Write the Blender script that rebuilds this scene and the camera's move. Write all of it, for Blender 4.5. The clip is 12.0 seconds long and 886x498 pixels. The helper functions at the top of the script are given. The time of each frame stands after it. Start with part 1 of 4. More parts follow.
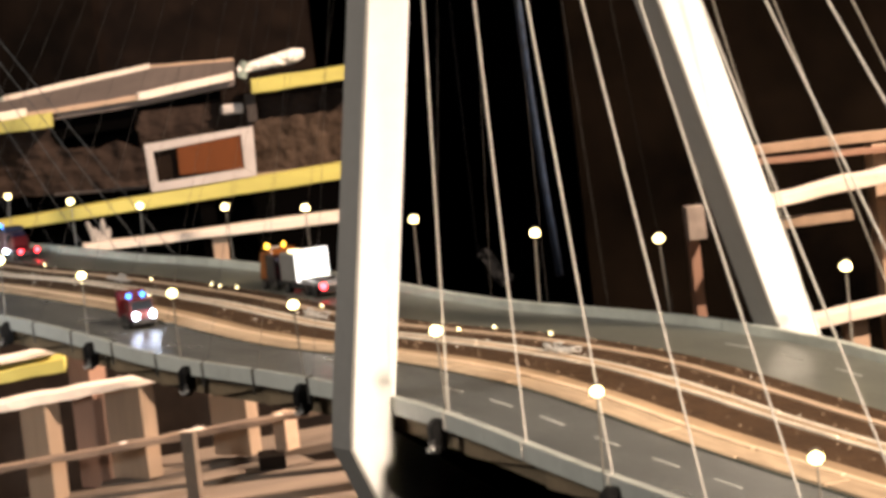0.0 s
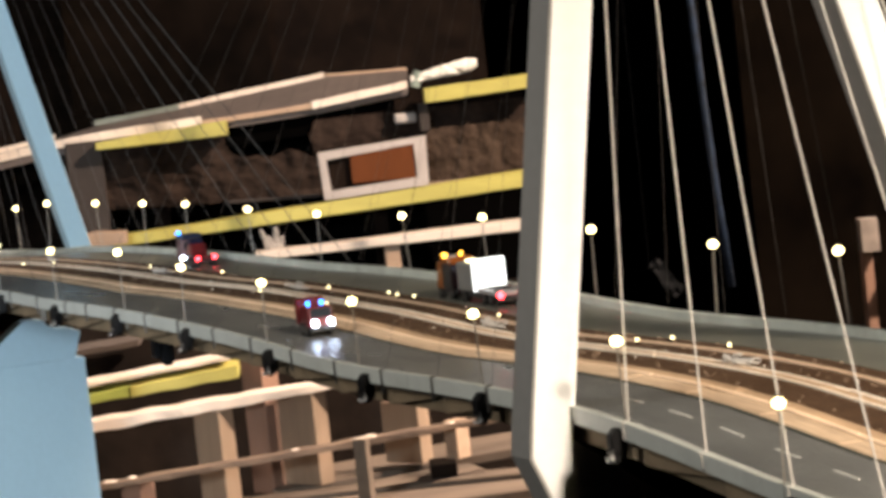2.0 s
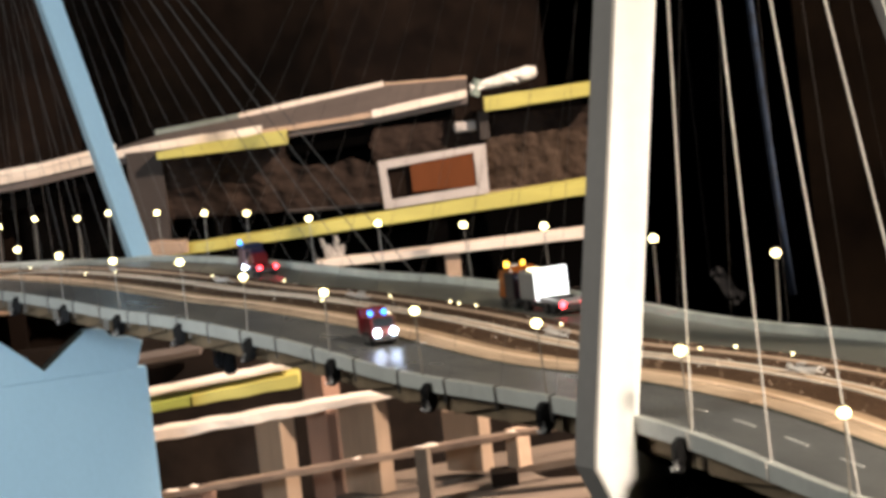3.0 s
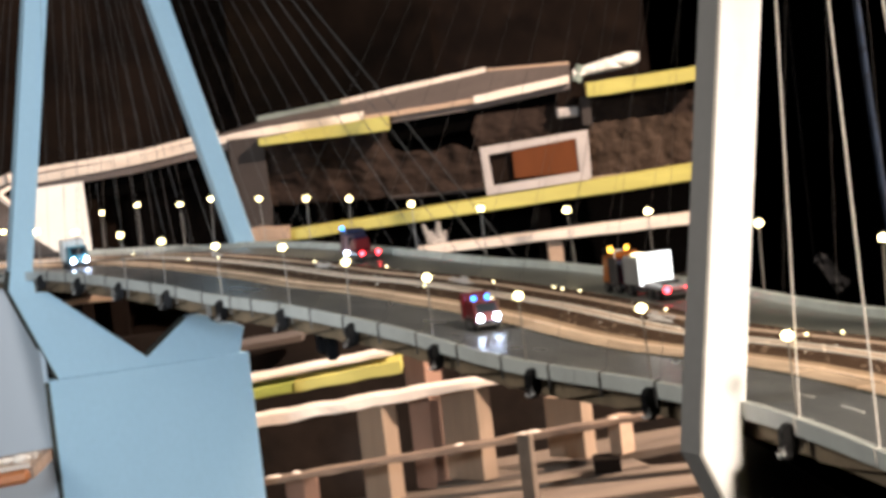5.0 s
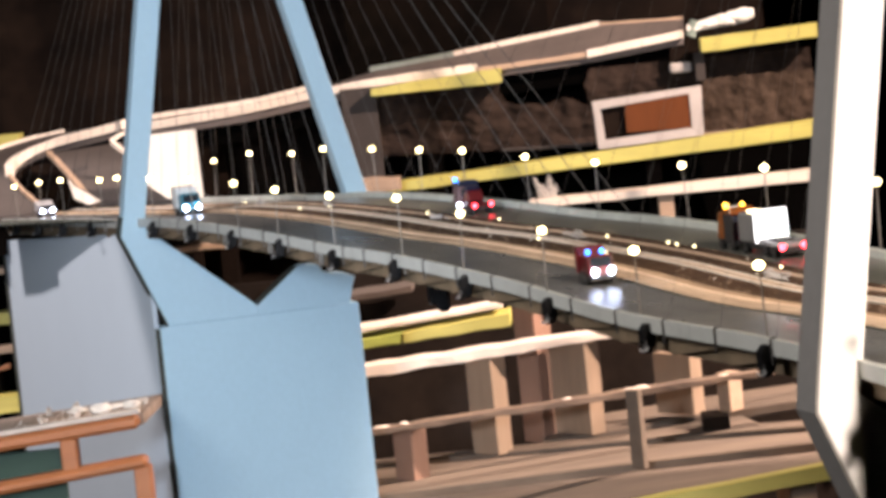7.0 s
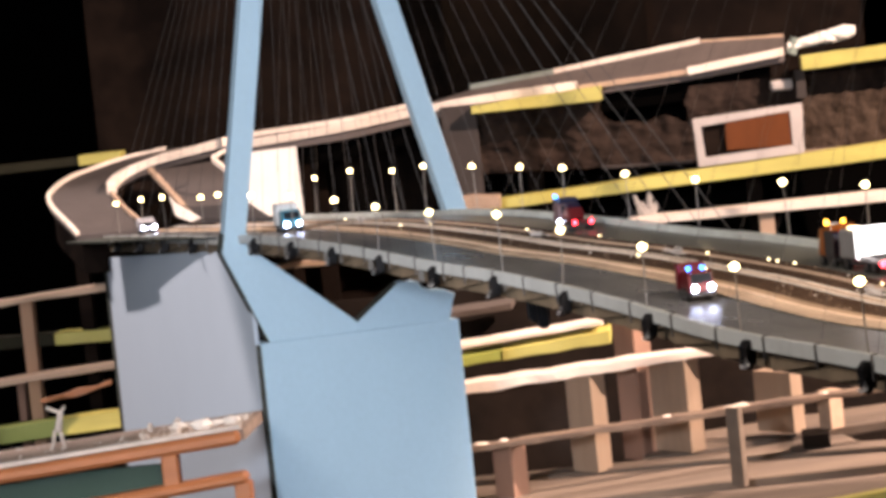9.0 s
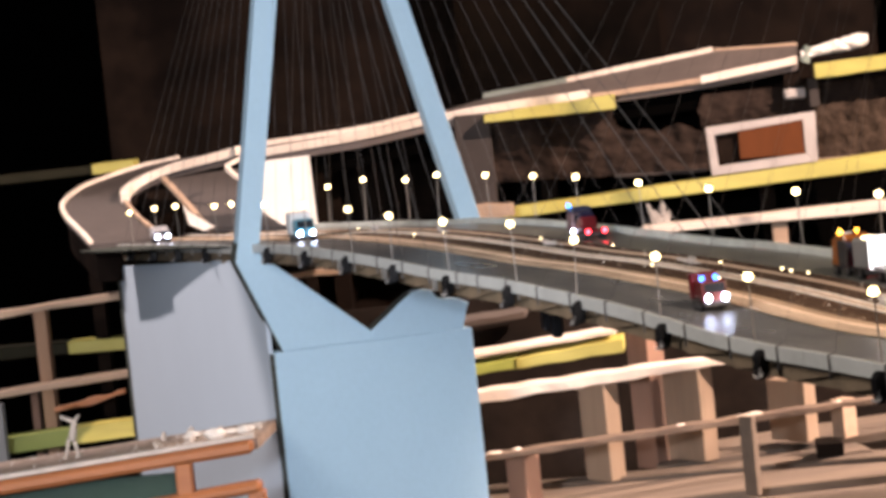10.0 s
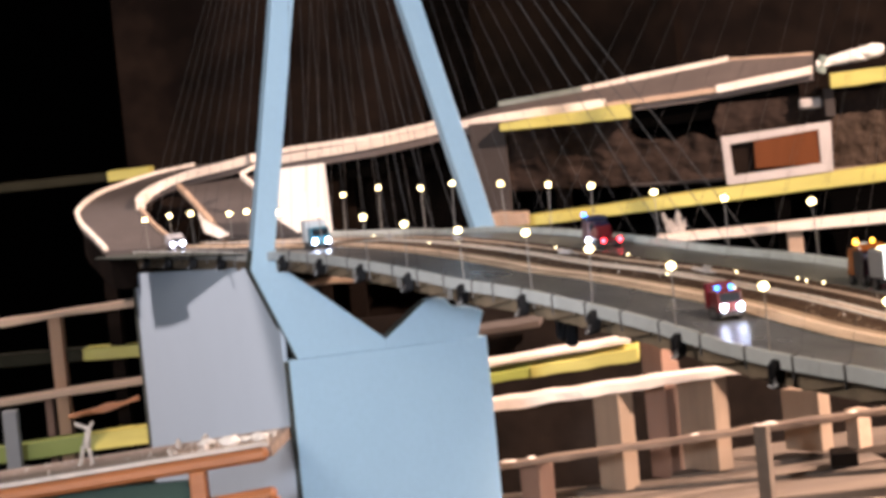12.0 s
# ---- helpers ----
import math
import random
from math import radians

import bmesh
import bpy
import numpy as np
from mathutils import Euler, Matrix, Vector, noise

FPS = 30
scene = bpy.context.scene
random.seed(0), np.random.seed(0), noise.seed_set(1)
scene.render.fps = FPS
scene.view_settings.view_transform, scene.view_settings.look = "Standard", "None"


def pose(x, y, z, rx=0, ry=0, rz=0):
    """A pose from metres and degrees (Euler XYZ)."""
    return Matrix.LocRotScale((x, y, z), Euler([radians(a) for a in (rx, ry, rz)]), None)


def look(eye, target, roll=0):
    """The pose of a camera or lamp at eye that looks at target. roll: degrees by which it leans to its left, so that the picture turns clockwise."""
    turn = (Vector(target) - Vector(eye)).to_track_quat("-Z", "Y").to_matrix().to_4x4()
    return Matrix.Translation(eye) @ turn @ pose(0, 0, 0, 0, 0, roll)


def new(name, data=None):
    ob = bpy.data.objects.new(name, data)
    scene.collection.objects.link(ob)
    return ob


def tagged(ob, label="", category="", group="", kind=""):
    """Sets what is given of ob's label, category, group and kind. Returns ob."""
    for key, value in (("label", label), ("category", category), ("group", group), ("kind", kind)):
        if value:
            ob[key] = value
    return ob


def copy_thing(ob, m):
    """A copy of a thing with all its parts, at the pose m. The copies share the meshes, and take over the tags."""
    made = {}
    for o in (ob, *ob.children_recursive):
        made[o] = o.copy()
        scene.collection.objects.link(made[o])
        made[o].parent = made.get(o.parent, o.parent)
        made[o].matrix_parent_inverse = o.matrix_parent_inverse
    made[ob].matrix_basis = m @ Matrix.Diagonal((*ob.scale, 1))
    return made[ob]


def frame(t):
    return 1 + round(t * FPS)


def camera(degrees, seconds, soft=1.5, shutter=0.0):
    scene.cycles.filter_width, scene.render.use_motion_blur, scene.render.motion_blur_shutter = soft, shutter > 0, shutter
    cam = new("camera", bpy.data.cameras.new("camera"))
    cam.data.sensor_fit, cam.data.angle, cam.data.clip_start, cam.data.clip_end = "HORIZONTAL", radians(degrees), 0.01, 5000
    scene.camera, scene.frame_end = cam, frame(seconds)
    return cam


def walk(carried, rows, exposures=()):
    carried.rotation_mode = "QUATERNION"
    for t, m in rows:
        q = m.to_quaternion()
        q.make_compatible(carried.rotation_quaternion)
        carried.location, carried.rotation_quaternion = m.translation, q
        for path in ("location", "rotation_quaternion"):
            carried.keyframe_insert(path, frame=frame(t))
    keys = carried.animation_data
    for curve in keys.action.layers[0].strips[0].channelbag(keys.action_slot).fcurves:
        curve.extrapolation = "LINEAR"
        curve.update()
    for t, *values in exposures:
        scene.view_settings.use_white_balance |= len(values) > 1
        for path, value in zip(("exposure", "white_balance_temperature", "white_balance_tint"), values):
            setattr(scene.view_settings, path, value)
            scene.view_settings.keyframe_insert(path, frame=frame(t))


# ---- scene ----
cam = camera(16.5, 12.0, soft=3.9, shutter=0.6)
PATH = [
    (0, pose(1.3555, -0.7207, 1.4975, 85.216, 6.427, 64.191)),
    (0.5, pose(1.3566, -0.7226, 1.4976, 85.253, 6.38, 64.674)),
    (1, pose(1.362, -0.731, 1.4993, 85.534, 6.261, 65.363)),
    (1.5, pose(1.3632, -0.7331, 1.4995, 85.781, 6.328, 66.491)),
    (2, pose(1.3603, -0.7325, 1.4996, 85.737, 6.216, 67.343)),
    (2.5, pose(1.3629, -0.7345, 1.5, 85.816, 6.283, 67.973)),
    (3, pose(1.3601, -0.7356, 1.5013, 85.999, 6.439, 68.427)),
    (5, pose(1.3481, -0.7333, 1.4986, 85.982, 6.567, 70.328)),
    (5.5, pose(1.348, -0.7365, 1.4987, 85.805, 6.508, 70.965)),
    (6, pose(1.3495, -0.7375, 1.4994, 85.808, 6.252, 71.503)),
    (6.5, pose(1.349, -0.7383, 1.4991, 85.655, 5.979, 71.962)),
    (7, pose(1.3425, -0.7388, 1.4986, 85.32, 5.729, 72.389)),
    (7.5, pose(1.3412, -0.7385, 1.4982, 85.531, 5.803, 72.883)),
    (9.5, pose(1.3478, -0.7413, 1.4971, 85.908, 5.769, 74.468)),
    (10, pose(1.3481, -0.7415, 1.4991, 86.021, 5.833, 74.507)),
    (10.5, pose(1.3486, -0.7413, 1.4993, 85.984, 5.987, 74.559)),
    (11, pose(1.3493, -0.7408, 1.4981, 86.027, 5.905, 74.763)),
    (11.5, pose(1.35, -0.7408, 1.5008, 85.972, 5.696, 75.026)),
    (12, pose(1.3477, -0.7423, 1.4993, 86.205, 5.62, 74.792)),
]
EXPOSURES = [(0.0, -0.23, 7000, 17), (1.0, -0.42, 6750, 16), (2.5, -0.37, 6520, 13), (5.0, -0.23, 6400, 15), (6.5, -0.09, 6430, 19), (9.5, -0.11, 6680, 25), (12.0, -0.07, 6620, 25)]
walk(cam, PATH, EXPOSURES)

BACK = pose(1.35, -0.735, 0, 0, 0, 70)  # local x: to the right along the back wall, y: away, z: up

# ---- light: a dark exhibition hall with a few warm spotlights, one cool one and two added fill lamps ----
world = bpy.data.worlds.new("night_hall")
scene.world = world
world.use_nodes = True
world.node_tree.nodes["Background"].inputs[0].default_value = (0.5, 0.45, 0.42, 1)
world.node_tree.nodes["Background"].inputs[1].default_value = 0.004


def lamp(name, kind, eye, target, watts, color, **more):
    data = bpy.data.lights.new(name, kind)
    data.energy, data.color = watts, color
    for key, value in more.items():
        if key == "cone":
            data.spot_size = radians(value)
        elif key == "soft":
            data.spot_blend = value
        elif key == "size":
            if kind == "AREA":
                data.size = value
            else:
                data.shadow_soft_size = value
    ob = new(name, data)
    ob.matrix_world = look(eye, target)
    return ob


lamp("hall_spotlight_bridge", "SPOT", (3.0, 0.28, 2.85), (0.18, 0.1, 1.29), 1750, (1.0, 0.86, 0.68), cone=19.5, soft=0.35, size=0.24)
lamp("hall_spotlight_back", "SPOT", tuple(BACK @ Vector((2.0, 3.0, 3.0))), tuple(BACK @ Vector((0.6, 5.45, 0.6))), 1280, (1.0, 0.81, 0.65), cone=62.6, soft=0.02, size=0.03)
# added spot without a known source; brightens the planks and post sides
lamp("planks_fill_spot", "SPOT", tuple(BACK @ Vector((2.2, 4.75, 2.6))), tuple(BACK @ Vector((-0.02, 3.78, 0.93))), 820, (1.0, 0.81, 0.65), cone=27, soft=0.4, size=0.05)
lamp("hall_spotlight_cool", "SPOT", (1.2, -1.4, 1.75), (-2.52, -0.1, 1.15), 490, (0.82, 0.93, 1.0), cone=32, soft=0.7, size=0.15)
lamp("hall_spotlight_approach", "SPOT", (-3.5, -1.3, 3.05), (-2.95, -0.05, 0.65), 280, (1.0, 0.92, 0.85), cone=33, soft=0.15, size=0.04)
# added soft fill, no lamp seen there; lifts the deck's edge and road
lamp("deck_fill_lamp", "AREA", (-0.75, -1.45, 2.3), (-0.85, 0.1, 1.27), 25, (1.0, 0.98, 0.89), size=0.7)

# ---- materials ----


def material(name, color, rough=0.7, metal=0.0, grain=0.0, scale=200.0, stain=0.0, stain_scale=12.0, bump=0.0, second=None, stretch=(1, 1, 1), island=0.0, coat=0.0, spec=0.5):
    """A surface with fine grain, larger stains, relief and a little change from object to object."""
    m = bpy.data.materials.new(name)
    m.use_nodes = True
    nt = m.node_tree
    n, link = nt.nodes, nt.links.new
    bsdf = n["Principled BSDF"]
    bsdf.inputs["Roughness"].default_value = rough
    bsdf.inputs["Metallic"].default_value = metal
    bsdf.inputs["Coat Weight"].default_value = coat
    bsdf.inputs["Specular IOR Level"].default_value = spec
    coord = n.new("ShaderNodeTexCoord")
    mapping = n.new("ShaderNodeMapping")
    mapping.inputs["Scale"].default_value = stretch
    link(coord.outputs["Object"], mapping.inputs["Vector"])
    fine = n.new("ShaderNodeTexNoise")
    fine.inputs["Scale"].default_value = scale
    fine.inputs["Detail"].default_value = 6
    large = n.new("ShaderNodeTexNoise")
    large.inputs["Scale"].default_value = stain_scale
    large.inputs["Detail"].default_value = 5
    large.inputs["Roughness"].default_value = 0.65
    link(mapping.outputs[0], fine.inputs["Vector"])
    link(mapping.outputs[0], large.inputs["Vector"])
    info = n.new("ShaderNodeObjectInfo")
    base = n.new("ShaderNodeRGB")
    base.outputs[0].default_value = (*color, 1)
    out = base.outputs[0]
    ramp = n.new("ShaderNodeMapRange")
    ramp.inputs[1].default_value, ramp.inputs[2].default_value = 0.38, 0.68
    link(large.outputs["Fac"], ramp.inputs[0])
    if stain > 0:
        mix = n.new("ShaderNodeMix")
        mix.data_type = "RGBA"
        mix.inputs["B"].default_value = (*(second or [c * 0.45 for c in color]), 1)
        amount = n.new("ShaderNodeMath")
        amount.operation = "MULTIPLY"
        amount.inputs[1].default_value = stain
        link(ramp.outputs[0], amount.inputs[0])
        link(amount.outputs[0], mix.inputs["Factor"])
        link(out, mix.inputs["A"])
        out = mix.outputs["Result"]
    if grain > 0 or island > 0:
        value = n.new("ShaderNodeMath")
        value.operation = "MULTIPLY_ADD"
        value.inputs[1].default_value = 2 * grain
        value.inputs[2].default_value = 1 - grain - island / 2
        link(fine.outputs["Fac"], value.inputs[0])
        add = n.new("ShaderNodeMath")
        add.operation = "MULTIPLY_ADD"
        add.inputs[1].default_value = island
        link(info.outputs["Random"], add.inputs[0])
        link(value.outputs[0], add.inputs[2])
        hsv = n.new("ShaderNodeHueSaturation")
        link(add.outputs[0], hsv.inputs["Value"])
        link(out, hsv.inputs["Color"])
        out = hsv.outputs[0]
    link(out, bsdf.inputs["Base Color"])
    rr = n.new("ShaderNodeMapRange")
    rr.inputs[3].default_value, rr.inputs[4].default_value = max(rough - 0.12, 0.03), min(rough + 0.12, 1)
    link(large.outputs["Fac"], rr.inputs[0])
    link(rr.outputs[0], bsdf.inputs["Roughness"])
    if bump > 0:
        b = n.new("ShaderNodeBump")
        b.inputs["Strength"].default_value = bump
        b.inputs["Distance"].default_value = 0.002
        link(fine.outputs["Fac"], b.inputs["Height"])
        link(b.outputs[0], bsdf.inputs["Normal"])
    return m


def glow(name, color, strength):
    m = bpy.data.materials.new(name)
    m.use_nodes = True
    bsdf = m.node_tree.nodes["Principled BSDF"]
    bsdf.inputs["Base Color"].default_value = (*color, 1)
    bsdf.inputs["Emission Color"].default_value = (*color, 1)
    bsdf.inputs["Emission Strength"].default_value = strength
    return m


ASPHALT = material("asphalt", (0.138, 0.144, 0.142), 0.3, grain=0.35, scale=700, stain=0.7, stain_scale=18, bump=0.3, stretch=(0.4, 1, 1))
ASPHALT_FAR = material("asphalt_pale", (0.16, 0.163, 0.14), 0.36, grain=0.2, scale=900, stain=0.5, stain_scale=14, bump=0.1, stretch=(0.4, 1, 1))
CONCRETE = material("painted_concrete", (0.52, 0.54, 0.505), 0.38, grain=0.1, scale=300, stain=0.35, stain_scale=20, bump=0.1)
PARAPET = material("pale_parapet", (0.6, 0.63, 0.57), 0.4, grain=0.12, scale=300, stain=0.5, stain_scale=25, bump=0.1)
KERB = material("kerb_wood", (0.6, 0.43, 0.3), 0.7, grain=0.2, scale=200, stain=0.4, stain_scale=30, bump=0.2, stretch=(0.15, 1, 1))
KERB_SIDE = material("kerb_side_wood", (0.5, 0.37, 0.25), 0.8, grain=0.4, scale=200, stain=0.8, stain_scale=40, second=(0.24, 0.16, 0.1), bump=0.2, stretch=(0.15, 1, 1))
KERB_TOP = material("kerb_top_wood", (0.45, 0.3, 0.18), 0.8, grain=0.4, scale=200, stain=0.8, stain_scale=30, bump=0.3, stretch=(0.15, 1, 1))
KERB_LIP = material("kerb_lip_wood", (0.78, 0.58, 0.4), 0.7, grain=0.25, scale=200, stain=0.4, stain_scale=30, bump=0.2, stretch=(0.15, 1, 1))
SOIL = material("median_soil", (0.075, 0.042, 0.023), 0.9, grain=0.5, scale=500, stain=0.5, stain_scale=60, bump=0.8, spec=0.15)
PALE_STRIP = material("pale_strip", (0.8, 0.69, 0.56), 0.7, grain=0.25, scale=300, stain=0.5, stain_scale=40, bump=0.3)
PAINT_LINE = material("line_paint", (0.55, 0.55, 0.52), 0.6, grain=0.3, scale=600, stain=0.4, stain_scale=60)
GIRDER = material("girder_board", (0.17, 0.125, 0.075), 0.8, grain=0.25, scale=200, stain=0.6, stain_scale=18, bump=0.2)
PLATE = material("plate_board", (0.21, 0.152, 0.092), 0.8, grain=0.25, scale=200, stain=0.6, stain_scale=30, bump=0.2)
PEG = material("pale_peg", (0.17, 0.16, 0.14), 0.7, grain=0.25, scale=300, stain=0.5, stain_scale=60)
WHITE_PAINT = material("white_pylon_paint", (0.76, 0.775, 0.775), 0.5, grain=0.04, scale=150, stain=0.12, stain_scale=14, bump=0.05)
# white paint tinted blue: part of the cool light is in the colour
BLUE_LIT_PAINT = material("blue_lit_white_paint", (0.40, 0.59, 0.70), 0.55, grain=0.05, scale=150, stain=0.18, stain_scale=9, second=(0.33, 0.5, 0.61), bump=0.05)
EDGE = material("dark_edge", (0.06, 0.065, 0.055), 0.9, grain=0.2, scale=200, spec=0.1)
SIDE_GREY = material("shade_and_panel_grey", (0.21, 0.205, 0.195), 0.7, grain=0.08, scale=150, stain=0.2)
GREY_BOARD = material("grey_primed_board", (0.465, 0.55, 0.62), 0.8, grain=0.0, scale=120, stain=0.06, stain_scale=3)
CABLE = material("cable_string", (0.44, 0.42, 0.39), 0.6, grain=0.4, scale=900, bump=0.3)
# CABLE at half brightness: the far row's dimness is put into the colour
DIM_CORD = material("dim_grey_cord", (0.2, 0.185, 0.16), 0.7, grain=0.4, scale=900, bump=0.3)
# CABLE made darker for stays that the warm spotlight misses
DIM_THREAD = material("dim_grey_thread", (0.075, 0.07, 0.065), 0.7, grain=0.2, scale=900)
POLE = material("lamp_pole_metal", (0.24, 0.225, 0.2), 0.4, 0.3, grain=0.1)
BLACK = material("black_clamp_plastic", (0.006, 0.006, 0.0065), 0.5, grain=0.2, scale=300, spec=0.1)
STEEL = material("clamp_steel", (0.33, 0.33, 0.34), 0.3, 1.0, grain=0.1)
WIRE_STEEL = material("bright_wire_steel", (0.75, 0.75, 0.74), 0.4, 0.6, grain=0.1)
LAMP_GLOW = glow("lamp_globe_light", (1.0, 0.84, 0.38), 13)
PINE = material("raw_pine_board", (0.36, 0.25, 0.17), 0.75, grain=0.35, scale=60, stain=0.45, stain_scale=14, second=(0.3, 0.19, 0.12), bump=0.25, stretch=(0.2, 1, 1), island=0.25)
OLD_PINE = material("old_pine_post", (0.25, 0.172, 0.112), 0.8, grain=0.2, scale=60, stain=0.4, stain_scale=10, second=(0.16, 0.105, 0.068), bump=0.2, stretch=(1, 1, 0.2), island=0.2)
RED_PINE = material("reddish_pine_post", (0.2, 0.11, 0.072), 0.8, grain=0.15, scale=60, stain=0.4, stain_scale=14, second=(0.16, 0.08, 0.05), bump=0.2, stretch=(1, 1, 0.2))
RAIL_WOOD = material("weathered_rail", (0.175, 0.118, 0.078), 0.8, grain=0.5, scale=70, stain=0.9, stain_scale=30, second=(0.09, 0.058, 0.04), bump=0.4, stretch=(0.4, 1, 1))
PLANK = material("worn_plank", (0.17, 0.123, 0.086), 0.85, grain=0.35, scale=40, stain=0.9, stain_scale=8, second=(0.085, 0.06, 0.042), bump=0.2, stretch=(0.2, 1, 1), island=0.25)
PALE_PINE = material("pale_pine_edge", (0.7, 0.6, 0.5), 0.75, grain=0.3, scale=60, stain=0.35, stain_scale=20, second=(0.45, 0.3, 0.2), bump=0.25, stretch=(0.2, 1, 1), island=0.15)
LIME = material("lime_formwork_beam", (0.36, 0.4, 0.08), 0.6, grain=0.15, scale=80, stain=0.5, stain_scale=16, second=(0.2, 0.24, 0.06), bump=0.1, stretch=(0.2, 1, 1))
YELLOW = material("yellow_formwork_beam", (0.44, 0.385, 0.088), 0.6, grain=0.15, scale=80, stain=0.5, stain_scale=16, second=(0.3, 0.27, 0.07), bump=0.1, stretch=(0.2, 1, 1))
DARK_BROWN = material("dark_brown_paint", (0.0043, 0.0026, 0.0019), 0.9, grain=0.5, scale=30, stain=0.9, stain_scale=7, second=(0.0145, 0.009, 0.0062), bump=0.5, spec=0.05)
RAMP = material("ramp_grey", (0.112, 0.088, 0.077), 0.8, grain=0.15, scale=200, stain=0.3, stain_scale=10)
# RAMP darkened: the loop's weaker light is put into the colour
DIM_RAMP = material("dim_ramp_grey", (0.072, 0.057, 0.05), 0.8, grain=0.15, scale=200, stain=0.3, stain_scale=10)
WHITE_CARD = material("white_card", (0.75, 0.7, 0.62), 0.7, grain=0.05, scale=100, stain=0.1)
RED_BROWN = material("red_brown_door", (0.11, 0.031, 0.007), 0.7, spec=0.15, grain=0.2, scale=80, stain=0.3, stretch=(1, 1, 0.2))
ORANGE_WOOD = material("orange_wood", (0.38, 0.138, 0.048), 0.55, grain=0.2, scale=70, stain=0.4, stain_scale=15, bump=0.2, stretch=(0.2, 1, 1))
PLASTER = material("plaster_crumbs", (0.6, 0.52, 0.44), 0.9, grain=0.3, scale=200, stain=0.5, stain_scale=50, bump=0.6)
GREEN = material("dark_green_board", (0.012, 0.04, 0.026), 0.7, grain=0.2)
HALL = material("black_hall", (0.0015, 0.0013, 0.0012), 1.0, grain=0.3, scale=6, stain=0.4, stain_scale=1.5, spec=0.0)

# ---- mesh helpers ----
L = 0.199
ZI = [-5, -1, -0.3, 0.06, 0.49, 0.95, 1.7, 2.45, 2.9, 3.34, 3.8, 4.3, 5.2, 6.2, 7.1, 8, 9, 10, 11.2, 12.1, 13, 14, 15, 16, 18]
ZZ = [1.165, 1.229, 1.240, 1.2455, 1.2535, 1.2645, 1.2705, 1.2705, 1.2688, 1.2693, 1.2725, 1.2775, 1.281, 1.283, 1.281, 1.283, 1.283, 1.281, 1.2755, 1.2655, 1.2605, 1.2525, 1.2445, 1.237, 1.222]


def deck_z(i):
    """Height of the top of the parapets at station i, smoothed."""
    return float(np.mean([np.interp(i + k, ZI, ZZ) for k in (-0.3, -0.15, 0, 0.15, 0.3)]))


def finish(bm, name, mat, bevel=0.0):
    if bevel > 0:
        bmesh.ops.bevel(bm, geom=list(bm.edges), offset=bevel, segments=1, affect="EDGES", clamp_overlap=True)
    bmesh.ops.recalc_face_normals(bm, faces=bm.faces)
    me = bpy.data.meshes.new(name)
    bm.to_mesh(me)
    bm.free()
    me.materials.append(mat)
    return me


def part(name, bm, mat, parent, label="", bevel=0.0, smooth=False):
    """Links bm as one mesh under parent (or free, where parent is None)."""
    me = finish(bm, name, mat, bevel)
    if smooth:
        me.shade_smooth()
    ob = new(name, me)
    if parent is not None:
        ob.parent = parent
    if label:
        ob["label"] = label
    return ob


def box(bm, x0, x1, y0, y1, z0, z1):
    v = [bm.verts.new((x, y, z)) for x in (x0, x1) for y in (y0, y1) for z in (z0, z1)]
    for f in ((0, 1, 3, 2), (4, 6, 7, 5), (0, 4, 5, 1), (2, 3, 7, 6), (0, 2, 6, 4), (1, 5, 7, 3)):
        bm.faces.new([v[k] for k in f])
    return v


def boxed(*sides):
    bm = bmesh.new()
    box(bm, *sides)
    return bm


def tube(bm, a, b, r0, r1=None, n=8):
    a, b = Vector(a), Vector(b)
    r1 = r0 if r1 is None else r1
    q = (b - a).to_track_quat("Z", "Y").to_matrix()
    rings = [[bm.verts.new(p + q @ Vector((r * math.cos(2 * math.pi * k / n), r * math.sin(2 * math.pi * k / n), 0))) for k in range(n)] for p, r in ((a, r0), (b, r1))]
    for k in range(n):
        bm.faces.new((rings[0][k], rings[0][(k + 1) % n], rings[1][(k + 1) % n], rings[1][k]))
    bm.faces.new(rings[0][::-1])
    bm.faces.new(rings[1])


def sweep(pts, r, n=6):
    """One continuous round wire through the points."""
    bm, rows = bmesh.new(), []
    for k, p in enumerate(pts):
        t = (pts[min(k + 1, len(pts) - 1)] - pts[max(k - 1, 0)]).normalized()
        q = t.to_track_quat("Z", "Y").to_matrix()
        rows.append([bm.verts.new(p + q @ Vector((r * math.cos(2 * math.pi * j / n), r * math.sin(2 * math.pi * j / n), 0))) for j in range(n)])
    for a, b in zip(rows, rows[1:]):
        for j in range(n):
            bm.faces.new((a[j], a[(j + 1) % n], b[(j + 1) % n], b[j]))
    bm.faces.new(rows[0][::-1])
    bm.faces.new(rows[-1])
    return bm


def tubed(*args, **kw):
    bm = bmesh.new()
    tube(bm, *args, **kw)
    return bm


def loft(sections, closed=True):
    """A solid through cross-sections of equal length."""
    bm = bmesh.new()
    rows = [[bm.verts.new(p) for p in s] for s in sections]
    n = len(rows[0])
    for a, b in zip(rows, rows[1:]):
        for k in range(n if closed else n - 1):
            bm.faces.new((a[k], a[(k + 1) % n], b[(k + 1) % n], b[k]))
    if closed:
        bm.faces.new(rows[0][::-1])
        bm.faces.new(rows[-1])
    return bm


def prism(outline, x0, x1):
    """An outline in y and z, drawn out from x0 to x1."""
    return loft([[(x0, y, z) for y, z in outline], [(x1, y, z) for y, z in outline]])


def thing(name, at, label, category, group="", m=None):
    ob = new(name)
    ob.matrix_world = (m or Matrix.Identity(4)) @ Matrix.Translation(at)
    return tagged(ob, label, category, group)


# ---- the bridge deck ----
STATIONS = [k * 0.25 for k in range(-20, 71)]


